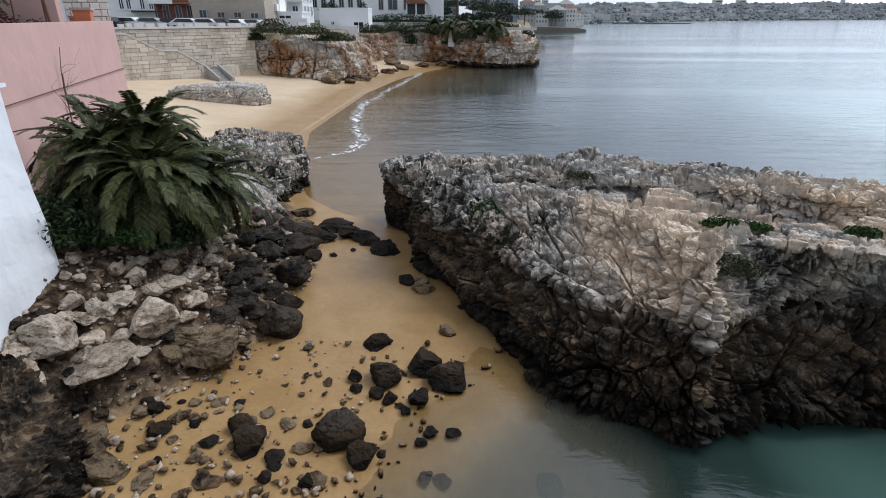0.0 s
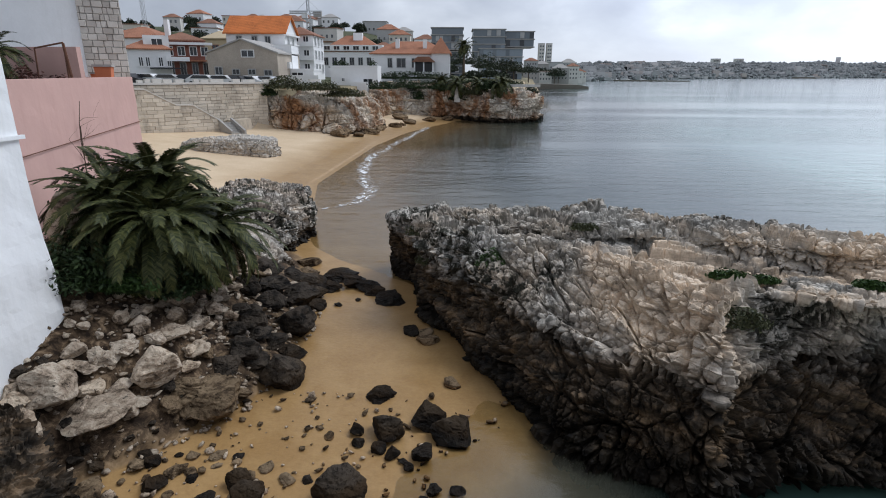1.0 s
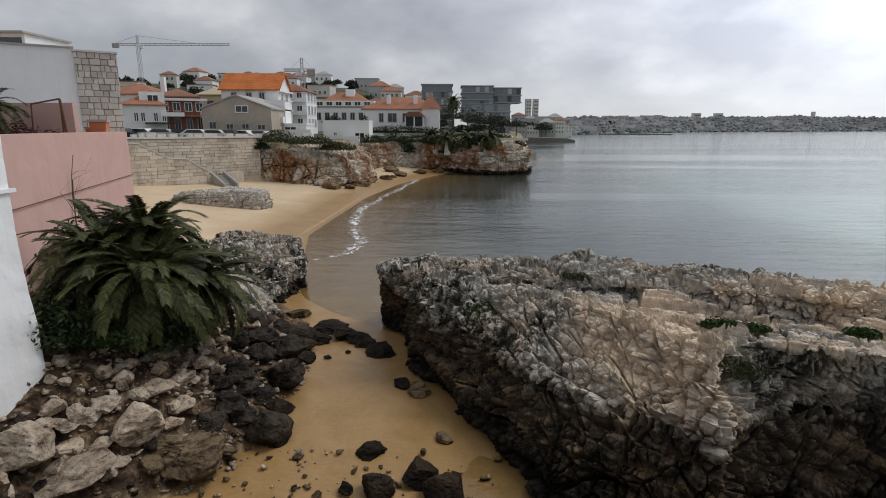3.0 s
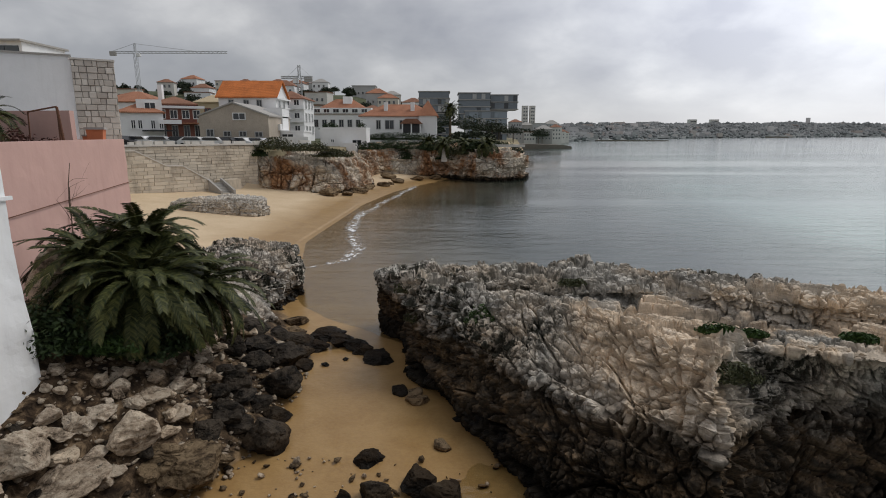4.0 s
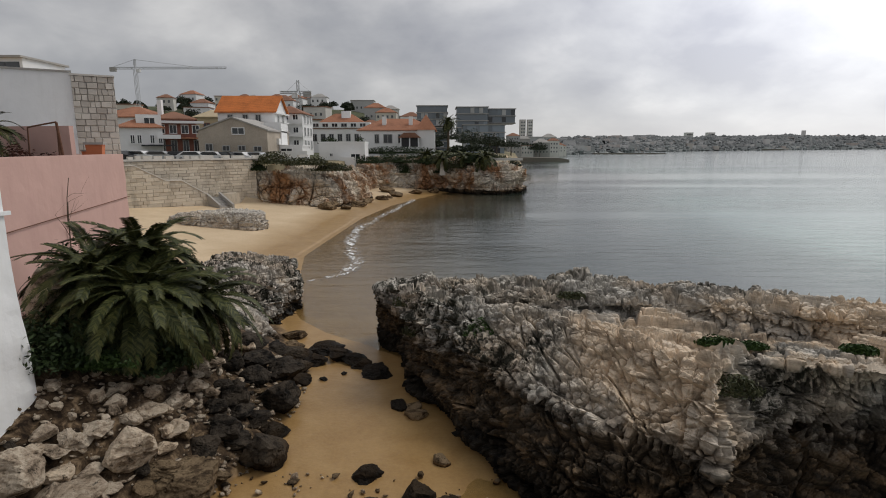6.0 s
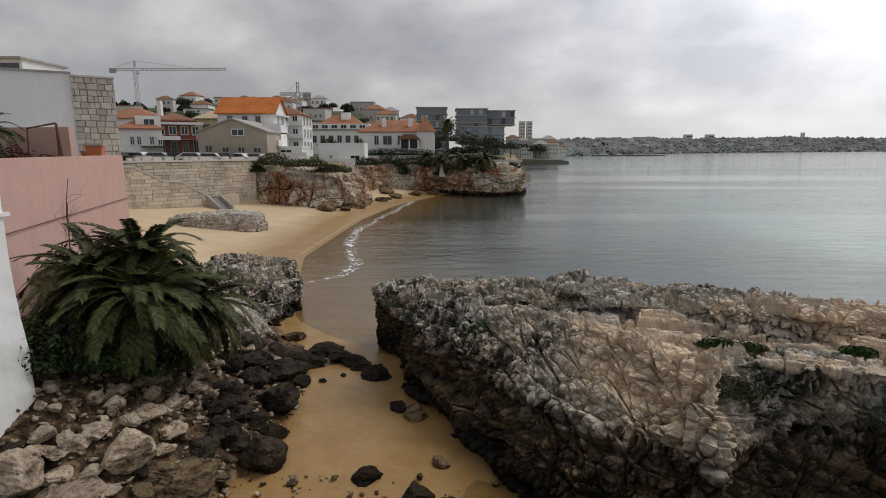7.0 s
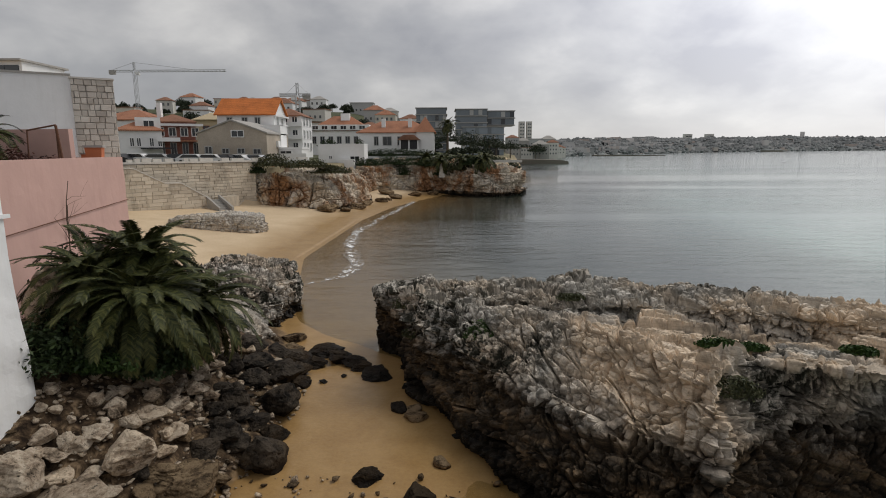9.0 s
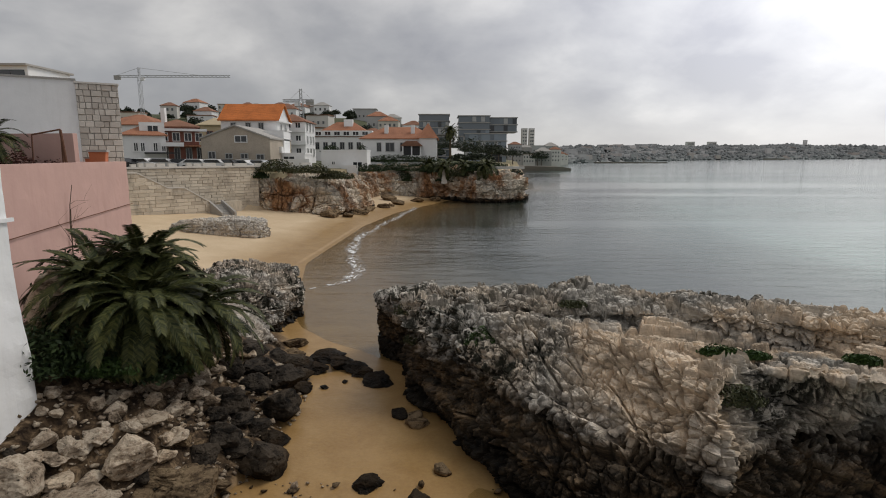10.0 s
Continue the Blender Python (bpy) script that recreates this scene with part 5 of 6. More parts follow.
for n, (x, y, z, w, h) in enumerate([(-21.5, 71.3, 6.2, 2.2, 1.5), (-17.3, 72.5, 6.0, 2.6, 0.9), (-24.0, 71.0, 5.4, 1.3, 1.1), (-14.6, 74.0, 5.2, 2.0, 0.9), (-9.6, 104.5, 5.6, 2.4, 1.4), (-5.5, 106, 5.4, 3.0, 1.6),
                                     (-1.8, 104.6, 5.3, 2.4, 1.5), (3.6, 100.6, 4.6, 1.8, 2.2), (-12.5, 96, 5.6, 2.0, 1.2), (6.2, 99.5, 5.6, 1.8, 1.3), (0.8, 103.2, 3.6, 1.6, 2.0), (-7.5, 104.8, 3.6, 1.5, 1.5), (8.2, 99, 5.9, 1.2, 1.0)]):
    shrub("cliff_shrub", pose(x, y, z), (w * 1.25, w * 0.8, h * 1.1), 2200, SCRUB if n in (0, 1, 3, 7) else BUSH, 120 + n, "dark green scrub hanging over the cliff edge", leaf=0.16)
for n, (x, y, z, k) in enumerate([(0.4, 101.5, 5.8, 2.8), (7.6, 98.5, 5.8, 3.0), (4.2, 100.5, 5.7, 2.2), (-2.6, 105, 6.0, 2.2)]):
    palm("cliff_palm", pose(x, y, z), 40, k, 140 + n, 0.6, "dark bushy palm on the headland edge", 0.6, 22, 2, -40, 0.09)
steps_ob = empty("cliff_pillar", pose(0.2, 101.6, 3.2), "narrow pale masonry pillar against the headland cliff", "pillar")
bm = bmesh.new()
for n in range(8):
    box(bm, -0.5 + 0.04 * n, 0.55 - 0.02 * n, -0.6 + 0.03 * n, 1.8, 0.42 * n, 0.42 * n + 0.39)
part("masonry", bm, COPING, steps_ob)
promenade = bmesh.new()
box(promenade, 7.5, 14.5, 98.5, 99.0, 5.9, 6.35)
tagged(part("low_wall", promenade, COPING), "low pale wall along the headland's top", "wall", kind="structure")


# ---- houses ----
SHARED = {}


def window_on(house_ob, x, z, w, h, y=0.0, side=0, frame_mat=None, pane_mat=None, name="window"):
    """A window in a surround, with a recessed pane and a mullion; side 1 sets it on the right-hand wall."""
    key = (w, h, frame_mat or WHITE, pane_mat or PANE)
    if key not in SHARED:
        bm = bmesh.new()
        t = 0.12
        for a, b, c, d in ((0, t, 0, h), (w - t, w, 0, h), (t, w - t, 0, t), (t, w - t, h - t, h), (w / 2 - 0.04, w / 2 + 0.04, t, h - t)):
            box(bm, a, b, -0.12, 0.05, c, d)
        fr = bpy.data.meshes.new(name)
        bm.to_mesh(fr)
        bm.free()
        fr.materials.append(key[2])
        bm = bmesh.new()
        box(bm, t, w - t, -0.04, 0.04, t, h - t)
        pn = bpy.data.meshes.new("pane")
        bm.to_mesh(pn)
        bm.free()
        pn.materials.append(key[3])
        SHARED[key] = fr, pn
    fr, pn = SHARED[key]
    win = new(name, fr)
    win.parent = house_ob
    win.matrix_basis = pose(x, y, z) if not side else pose(side, y, z, 0, 0, 90)
    pane = new("pane", pn)
    pane.parent = win
    return win


def house_of(name, label, x, y, z, w, d, h, wall, roof=None, rise=2.0, style="hip", turn=0, over=0.35, sink=3.0, category="house"):
    """A house with its front along x at local y = 0, facing -y; style hip, gable (ridge along x), front (ridge along y) or flat."""
    ob = empty(name, pose(x, y, z, 0, 0, turn), label, category)
    bm = bmesh.new()
    box(bm, 0, w, 0, d, -sink, h)
    if style == "gable":
        for a in (0.0, w - 0.2):
            v = [bm.verts.new(p) for p in ((a, 0, h), (a, d, h), (a, d / 2, h + rise), (a + 0.2, 0, h), (a + 0.2, d, h), (a + 0.2, d / 2, h + rise))]
            for f in ((0, 1, 2), (5, 4, 3), (0, 2, 5, 3), (1, 4, 5, 2)):
                bm.faces.new([v[i] for i in f])
    if style == "front":
        prism(bm, [(0, h), (w, h), (w / 2, h + rise)], 0, 0.2)
        prism(bm, [(0, h), (w, h), (w / 2, h + rise)], d - 0.2, d)
    part("wall", bm, wall, ob)
    bm = bmesh.new()
    o, t = over, 0.22
    if style == "flat":
        box(bm, -o, w + o, -o, d + o, h, h + 0.3)
    elif style == "gable":
        k = rise * o / (d / 2)
        v = [(-o, h - k), (d / 2, h + rise), (d + o, h - k), (d + o, h - k + t), (d / 2, h + rise + t), (-o, h - k + t)]
        a = [bm.verts.new((-o, q, s)) for q, s in v]
        b = [bm.verts.new((w + o, q, s)) for q, s in v]
        for i in range(6):
            bm.faces.new((a[i], a[(i + 1) % 6], b[(i + 1) % 6], b[i]))
        for e in (a, b):
            bm.faces.new((e[0], e[1], e[4], e[5]))
            bm.faces.new((e[1], e[2], e[3], e[4]))
    elif style == "front":
        k = rise * o / (w / 2)
        v = [(-o, h - k), (w / 2, h + rise), (w + o, h - k), (w + o, h - k + t), (w / 2, h + rise + t), (-o, h - k + t)]
        a = [bm.verts.new((q, -o, s)) for q, s in v]
        b = [bm.verts.new((q, d + o, s)) for q, s in v]
        for i in range(6):
            bm.faces.new((a[i], a[(i + 1) % 6], b[(i + 1) % 6], b[i]))
        for e in (a, b):
            bm.faces.new((e[0], e[1], e[4], e[5]))
            bm.faces.new((e[1], e[2], e[3], e[4]))
    else:
        run = min(w, d) / 2
        lo = [bm.verts.new(p) for p in ((-o, -o, h - 0.05), (w + o, -o, h - 0.05), (w + o, d + o, h - 0.05), (-o, d + o, h - 0.05))]
        hi = [bm.verts.new(p) for p in ((-o, -o, h + 0.12), (w + o, -o, h + 0.12), (w + o, d + o, h + 0.12), (-o, d + o, h + 0.12))]
        if w >= d:
            r = [bm.verts.new((run, d / 2, h + rise)), bm.verts.new((w - run + 0.01, d / 2, h + rise))]
            tops = ((hi[0], hi[1], r[1], r[0]), (hi[1], hi[2], r[1]), (hi[2], hi[3], r[0], r[1]), (hi[3], hi[0], r[0]))
        else:
            r = [bm.verts.new((w / 2, run, h + rise)), bm.verts.new((w / 2, d - run + 0.01, h + rise))]
            tops = ((hi[0], hi[1], r[0]), (hi[1], hi[2], r[1], r[0]), (hi[2], hi[3], r[1]), (hi[3], hi[0], r[0], r[1]))
        for f in tops:
            bm.faces.new(f)
        bm.faces.new(lo[::-1])
        for i in range(4):
            bm.faces.new((lo[i], lo[(i + 1) % 4], hi[(i + 1) % 4], hi[i]))
    bmesh.ops.recalc_face_normals(bm, faces=bm.faces)
    part("roof", bm, roof or CONCRETE, ob)
    return ob


def block_on(ob, name, material, x0, x1, y0, y1, z0, z1, label=""):
    bm = bmesh.new()
    box(bm, x0, x1, y0, y1, z0, z1)
    return part(name, bm, material, ob, label)


# low white house with cars and awnings before it
h1 = house_of("white_house", "low white house with weathered tile roof and dark awnings", -47.4, 82, 6.6, 6.0, 6, 4.6, WHITE, OLD_TILE, 1.6, "hip", 29)
for x in (1.6, 2.5, 4.2, 5.3):
    window_on(h1, x, 2.2, 0.7, 1.4)
up1 = block_on(h1, "dormer", WHITE, 2.6, 6.0, 1.0, 5, 4.6, 6.6, "white dormer storey")
window_on(h1, 3.6, 5.0, 1.6, 1.2, 1.0)
block_on(h1, "awning", DARK, 3.0, 7.4, -1.6, -0.1, 1.9, 2.1)
block_on(h1, "terrace_parapet", WHITE, 5.2, 8.4, -1.0, -0.6, 3.0, 3.6)
h1b = house_of("tiled_house", "white house with a broad old tile roof", -57, 92, 7, 10, 9, 6.2, WHITE, OLD_TILE, 2.0)
for x in (6.5, 8.2):
    window_on(h1b, x, 4.2, 1.0, 1.4)
block_on(h1b, "chimney", WHITE, 9.3, 10.0, 3, 3.7, 6.0, 9.2)
h2 = house_of("red_house", "red-brown terraced house with white eaves and dark openings", -47.6, 93, 7, 6.4, 6, 6.0, REDBROWN, DULL_TILE, 1.4, "hip", 25)
for x in (0.5, 2.3, 4.1, 5.8):
    window_on(h2, x, 3.6, 1.2, 1.5)
for x in (0.6, 2.4, 4.2, 5.9):
    window_on(h2, x, 0.6, 1.0, 2.0, 0.0, 0, GREY)
block_on(h2, "balcony", WHITE, -0.3, 7.7, -1.0, -0.02, 5.3, 5.7)
block_on(h2, "canopy", OLD_TILE, 0, 7.4, -1.2, -0.02, 2.75, 3.0)
h3 = house_of("ochre_house", "ochre rendered house with a shuttered window", -54.4, 125, 8.2, 5.2, 8, 6.8, OCHRE, OCHRE, 1.8, "hip", 0, 0.6)
window_on(h3, 1.6, 3.4, 1.5, 2.2, 0, 0, REDBROWN)
h4 = house_of("stone_gable_house", "broad grey-brown stone house with low gable roof", -37.3, 86, 6.2, 10.6, 12, 4.6, plain("brown_rubble_render", (0.41, 0.355, 0.29), 0.9, 0.25, 1.6), CONCRETE, 1.9, "front", 0, 0.2)
for x, z, w, h in ((5.2, 4.0, 2.0, 1.1), (1.0, 1.5, 1.2, 1.2), (3.6, 1.5, 1.2, 0.9), (6.0, 1.5, 1.2, 0.9), (8.4, 1.4, 1.3, 0.9)):
    window_on(h4, x, z, w, h, 0, 0, GREY if z < 2 else WHITE)
h5 = house_of("orange_roof_house", "tall white house with bright orange tile roof", -41.6, 105, 8.0, 10.6, 8, 7.0, WHITE, NEW_TILE, 2.9, "gable", 0, 0.45)
for x in (1.8, 4.6, 7.0):
    window_on(h5, x, 4.6, 1.1, 1.8, 0, 0, GREY)
for y in (1.6, 4.6):
    window_on(h5, 0, 4.6, 1.1, 1.8, y, 10.6)
block_on(h5, "bargeboard", WHITE, 10.75, 11.1, -0.4, 8.4, 6.5, 6.8)
block_on(h5, "bay", WHITE, 9.0, 13.0, -3.0, 0.0, 0.0, 4.6, "white projecting bay")
block_on(h5, "bay_roof", WHITE, 8.8, 13.2, -3.2, 0.1, 4.6, 4.8)
for x in (9.5, 11.2):
    window_on(h5, x, 2.4, 1.3, 1.7, -3.0)
bl = house_of("balcony_house", "white stepped balconies of a house above the sea wall", -31.5, 92, 6.0, 8.6, 5, 2.4, WHITE, WHITE, 0, "flat", 0, 0.1)
block_on(bl, "balcony", WHITE, -3.0, 5.2, -1.2, -0.02, 2.7, 3.7)
block_on(bl, "balcony", WHITE, 1.0, 9.8, -2.0, -1.25, 0.6, 1.7)
block_on(bl, "upper_room", WHITE, 1.2, 5.0, 1.0, 4.5, 2.7, 6.2)
window_on(bl, 1.8, 3.6, 2.2, 1.8, 1.0)
window_on(bl, 1.0, 1.2, 2.4, 1.0)
window_on(bl, 5.0, 1.2, 2.0, 1.0)
h6 = house_of("balcony_terrace", "long white house row with stacked balconies and tile roof", -35.2, 116, 7.0, 6.6, 9, 8.2, WHITE, DULL_TILE, 1.8, "hip", 0, 0.4)
for level in range(3):
    block_on(h6, "balcony", WHITE, -0.2, 6.9, -1.1, -0.02, 0.9 + 2.6 * level, 1.75 + 2.6 * level)
    for k in range(3):
        window_on(h6, 0.6 + 2.0 * k, 1.0 + 2.6 * level, 1.2, 1.9)
    for k in range(3):
        window_on(h6, 0, 1.0 + 2.6 * level, 1.2, 1.9, 1.2 + 2.7 * k, 6.6)
hotel = house_of("hotel", "wide white hotel with orange tile roof and dormers", -35.4, 150, 7.0, 16.6, 12, 6.4, WHITE, OLD_TILE, 4.2, "hip", 0, 0.3)
for k in range(7):
    window_on(hotel, 0.9 + 2.25 * k, 3.0, 1.3, 2.0, 0, 0, GREY)
block_on(hotel, "attic", WHITE, 0.2, 16.4, -0.3, 3, 6.4, 8.0, "white attic storey")
for k in range(6):
    window_on(hotel, 1.2 + 2.5 * k, 6.7, 1.7, 1.1, -0.3)
block_on(hotel, "chimney", WHITE, 8.2, 10.6, 4, 5.5, 9, 11.2)
blk = house_of("white_beach_house", "white flat-roofed beach building with a dark doorway", -21.9, 100, 5.4, 8.2, 5, 3.6, WHITE, WHITE, 0, "flat", 0, 0.05)
window_on(blk, 5.6, 0.8, 1.8, 1.0)
window_on(blk, 1.8, 1.2, 0.7, 0.7)
block_on(blk, "stair_wall", WHITE, 3.8, 6.6, -1.6, -0.05, -1.5, 1.2)
block_on(blk, "buttress", WHITE, 6.4, 8.0, -1.2, -0.05, -3.0, -0.4)
villa = house_of("villa", "white seaside villa with orange tile roof and a turret", -16.9, 115, 7.4, 15.6, 9, 4.3, WHITE, OLD_TILE, 2.6, "hip", 0, 0.4)
for x, w in ((3.2, 1.0), (5.0, 1.9), (8.0, 1.2), (13.6, 1.0)):
    window_on(villa, x, 1.7, w, 1.9, 0, 0, GREY)
for x in (4.0, 6.0, 9.6, 11.0):
    window_on(villa, x, -0.6, 1.0, 1.0, 0, 0, GREY)
for x in (4.7, 10.2):
    block_on(villa, "chimney", WHITE, x, x + 0.8, 1.6, 2.4, 4.6, 7.2)
bm = bmesh.new()
prism(bm, [(8.2, 2.8), (12.8, 2.8), (11.6, 3.8), (9.4, 3.8)], -2.2, 0.0)
part("porch_roof", bm, DULL_TILE, villa)
# solid dark box stands for the shade inside the open front
block_on(villa, "porch", DARK, 8.7, 12.2, -1.6, -0.05, 0.4, 2.75, "dark block standing for the shade under the front roof")
for x in (8.6, 10.4, 12.2):
    block_on(villa, "porch_post", WHITE, x, x + 0.25, -1.9, -1.65, 0.0, 2.8)
block_on(villa, "porch_parapet", WHITE, 8.4, 12.6, -2.1, -1.95, -0.8, 1.0)
turret = block_on(villa, "turret", WHITE, 12.0, 15.6, -0.6, 3.4, -2.0, 4.4)
bm = bmesh.new()
base = [bm.verts.new(p) for p in ((11.6, -1.0, 4.4), (16.0, -1.0, 4.4), (16.0, 3.8, 4.4), (11.6, 3.8, 4.4))]
tip = bm.verts.new((13.8, 1.4, 7.6))
bm.faces.new(base[::-1])
for i in range(4):
    bm.faces.new((base[i], base[(i + 1) % 4], tip))
part("turret_roof", bm, OLD_TILE, villa, "pointed tile roof")
hedge = shrub("hedge", pose(-9.0, 110.5, 7.1), (10.5, 0.9, 1.3), 5200, BUSH, 160, "long dark clipped hedge before the villa", "hedge", 0.16)
shrub("hedge", pose(5.0, 110.5, 6.2), (7.5, 1.2, 1.0), 4200, BUSH, 161, "dark hedge along the headland garden", "hedge", 0.18)
shrub("shrub", pose(-20.4, 101.5, 8.9), (2.0, 0.8, 1.3), 1500, BUSH, 162, "dark shrub on the white building's roof terrace", leaf=0.15)
shrub("shrub", pose(-14.7, 101.5, 8.9), (0.8, 0.6, 1.6), 800, BUSH, 163, "small dark tree on the white building's roof terrace", leaf=0.13)


# ---- glass offices: stacked glazed boxes with floor bands ----
def glass_box(name, label, x, y, z, w, d, floors, storey=2.6, seed=0):
    rng = random.Random(seed)
    ob = empty(name, pose(x, y, z), label, "office building")
    bm = bmesh.new()
    box(bm, 0, w, 0, d, 0, floors * storey)
    part("core", bm, BLUE_GLASS, ob)
    for n in range(floors + 1):
        block_on(ob, "floor_band", CONCRETE, -0.4, w + 0.4, -0.4, d + 0.4, n * storey - 0.16, n * storey + 0.16)
    k = int(w / 1.6)
    for n in range(floors):
        for i in range(k):
            if rng.random() < 0.3:
                block_on(ob, "panel", rng.choice((PANE, GREY, BLUE_GLASS, GREY)), i * w / k + 0.1, (i + 1) * w / k - 0.1, -0.16, -0.05, n * storey + 0.35, (n + 1) * storey - 0.35)
    return ob


glass_box("glass_office", "blue-grey glass office block on a slope", -10.2, 240, 17.6, 12.8, 14, 3, 2.8, 1)
glass_box("glass_office", "lower blue-grey glass office block behind the villa", -6.0, 236, 5.5, 9.0, 12, 4, 2.8, 2)
glass_box("glass_office", "tall blue-grey glass office block over the bay", 6.5, 230, 11.0, 12.6, 14, 5, 2.74, 3)
glass_box("glass_office", "cantilevered blue-grey glass office block", 19.6, 234, 18.4, 11.2, 12, 2, 2.9, 4)
glass_box("glass_office", "broad glass office base with a dark entrance", 9.0, 228.5, 5.5, 17.0, 13, 4, 3.0, 5)
# dark flat slab in front of the base marks the entrance
entry = house_of("entrance_hall", "dark flat entrance slab set before the glass offices", 17.5, 227.6, 6.5, 6, 0.5, 6.0, DARK, DARK, 0, "flat", 0, 0.0)
b6 = random.Random(77)

# ---- town on the slope and the far coast ----
TOWN_WALLS = [WHITE, COPING, GREY, WHITE, plain("cream_paint", (0.66, 0.61, 0.52), 0.85, 0.08, 0.5)]
ROOFS = [OLD_TILE, DULL_TILE, CONCRETE, DULL_TILE]


def town_house(x, y, z, w, h, d=None, flat=None, dull=False):
    wall, roof = b6.choice([COPING, GREY, CONCRETE] if dull else TOWN_WALLS), b6.choice(ROOFS[1:3] if dull else ROOFS)
    flat = b6.random() < 0.35 if flat is None else flat
    ob = house_of("town_house", "small pale town house among trees on the slope", x, y, z, w, d or w * 0.8, h, wall, roof, 0.25 * w, "flat" if flat else "hip", b6.uniform(-12, 12), 0.3, 4)
    ob["group"] = "town houses"
    k = max(2, int(w / 2.2))
    for level in range(max(1, int(h / 3))):
        for i in range(k):
            window_on(ob, 0.5 + i * (w - 0.8) / k, 0.9 + 2.9 * level, 1.0, 1.4, 0, 0, GREY)
    return ob


def tree(x, y, z, w, h, seed, name="tree", label="dark rounded pine among the roofs", leaf=0.4, count=1500):
    ob = empty(name, pose(x, y, z), label, "tree")
    ob["group"] = "town trees"
    bm = bmesh.new()
    tube(bm, (0, 0, -1), (0, 0, h * 0.6), 0.25, 0.15, 7)
    for a in range(4):
        tube(bm, (0, 0, h * 0.45), (w * 0.5 * math.cos(a * 1.6), w * 0.5 * math.sin(a * 1.6), h * 0.75), 0.12, 0.05, 5)
    part("trunk", bm, TRUNK, ob)
    c = shrub("crown", pose(0, 0, h * 0.5), (w, w, h * 0.5), count, TREE, seed, "", "", leaf, 0.2)
    c.parent = ob


def hill_z(x, y):
    return float(ground_height(np.array([float(x)]), np.array([float(y)]))[0])


spots = []
for n in range(46):
    y = b6.uniform(170, 330)
    x = -y * b6.uniform(0.06, 0.58)
    if any(abs(x - a) < 9 and abs(y - b) < 10 for a, b in spots):
        continue
    spots.append((x, y))
    town_house(x, y, hill_z(x, y), b6.uniform(7, 12), b6.uniform(4, 7))
for n in range(90):
    y = b6.uniform(190, 360)
    x = -y * b6.uniform(0.0, 0.58)
    s = b6.uniform(1.6, 3.6)
    tree(x, y, hill_z(x, y), s, s * b6.uniform(1.3, 2.0), 500 + n)
# point with houses beyond the headland
for x, y, z, w, h in [(46, 390, 4, 10, 9), (57, 395, 3.5, 9, 8), (66, 400, 4, 12, 10), (80, 420, 4, 9, 12), (72, 460, 6, 12, 14), (84, 470, 5, 13, 15), (92, 500, 5, 12, 10), (60, 440, 5, 10, 13), (52, 430, 8, 9, 12),
                      (105, 540, 4, 14, 9), (120, 600, 4, 15, 8), (98, 560, 8, 12, 11)]:
    town_house(x, y, z, w, h * 0.8, dull=True)
for n in range(22):
    y = b6.uniform(380, 640)
    x = 0.115 * y + b6.uniform(-6, 34) * y / 450
    tree(x, y, 3, 5, 9, 600 + n, label="dark tree beside the point's houses", leaf=0.7, count=900)
for x, w in ((70.5, 5.0), (77.2, 4.6)):
    tb = house_of("apartment_tower", "slim pale apartment tower rising behind the point", x, 500, 6, w, 6, 27, COPING, CONCRETE, 0, "flat", 0, 0.1, 3, "apartment tower")
    for k in range(9):
        window_on(tb, 0.7, 1 + 2.9 * k, 1.6, 1.5)
        window_on(tb, w - 2.2, 1 + 2.9 * k, 1.6, 1.5)
quay = bmesh.new()
prism(quay, [(44, -2), (77, -2), (76, 1.4), (71, 2.3), (44, 2.9)], 330, 352)
tagged(part("breakwater", quay, plain("dark_quay_stone", (0.15, 0.135, 0.11), 0.9, 0.3, 0.3)), "low dark stone quay running into the bay", "quay")
quay = bmesh.new()
prism(quay, [(205, -2), (306, -2), (300, 1.2), (205, 1.6)], 745, 752)
tagged(part("breakwater", quay, bpy.data.materials["dark_quay_stone"]), "long dark breakwater far out in the bay", "quay")
quay = bmesh.new()
prism(quay, [(560, -2), (1050, -2), (1040, 4), (560, 6)], 1690, 1700)
tagged(part("breakwater", quay, bpy.data.materials["dark_quay_stone"]), "dark far harbour wall below the coast town", "quay")


def far_hills():
    n = Nodes("haze_tinted_coast", 1.0, 0, 0.0)
    # distance haze is painted into the hills' colour as pale grey
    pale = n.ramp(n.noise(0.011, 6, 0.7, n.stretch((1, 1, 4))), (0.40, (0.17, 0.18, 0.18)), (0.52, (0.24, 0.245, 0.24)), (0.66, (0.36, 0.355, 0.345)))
    n.colour(pale)
    return n.mat


HAZE_TINT = far_hills()
us, vs = np.linspace(0, 1, 420), np.linspace(0, 1, 26)
gu, gv = np.meshgrid(us, vs, indexing="ij")
hx = np.interp(gu, [0, 0.12, 0.3, 0.6, 1], [95, 250, 620, 1500, 4300]) + gv * np.interp(gu, [0, 1], [60, 900])
hy = np.interp(gu, [0, 0.12, 0.3, 0.6, 1], [560, 900, 1400, 2150, 3600]) + gv * np.interp(gu, [0, 1], [420, 900])
rise = np.interp(gu, [0, 0.06, 0.2, 0.45, 0.8, 1], [12, 24, 33, 46, 62, 30])
hz = -3 + (rise + 3) * np.clip(gv * 1.15, 0, 1) ** 0.75 * (0.82 + 0.36 * fbm(np.stack([hx, hy, 0 * hx], -1).reshape(-1, 3) * 0.006, 4, 9).reshape(hx.shape))
hills = mesh_of("coast_hills", np.stack([hx, hy, hz], -1).reshape(-1, 3), grid_faces(len(us), len(vs)), HAZE_TINT)
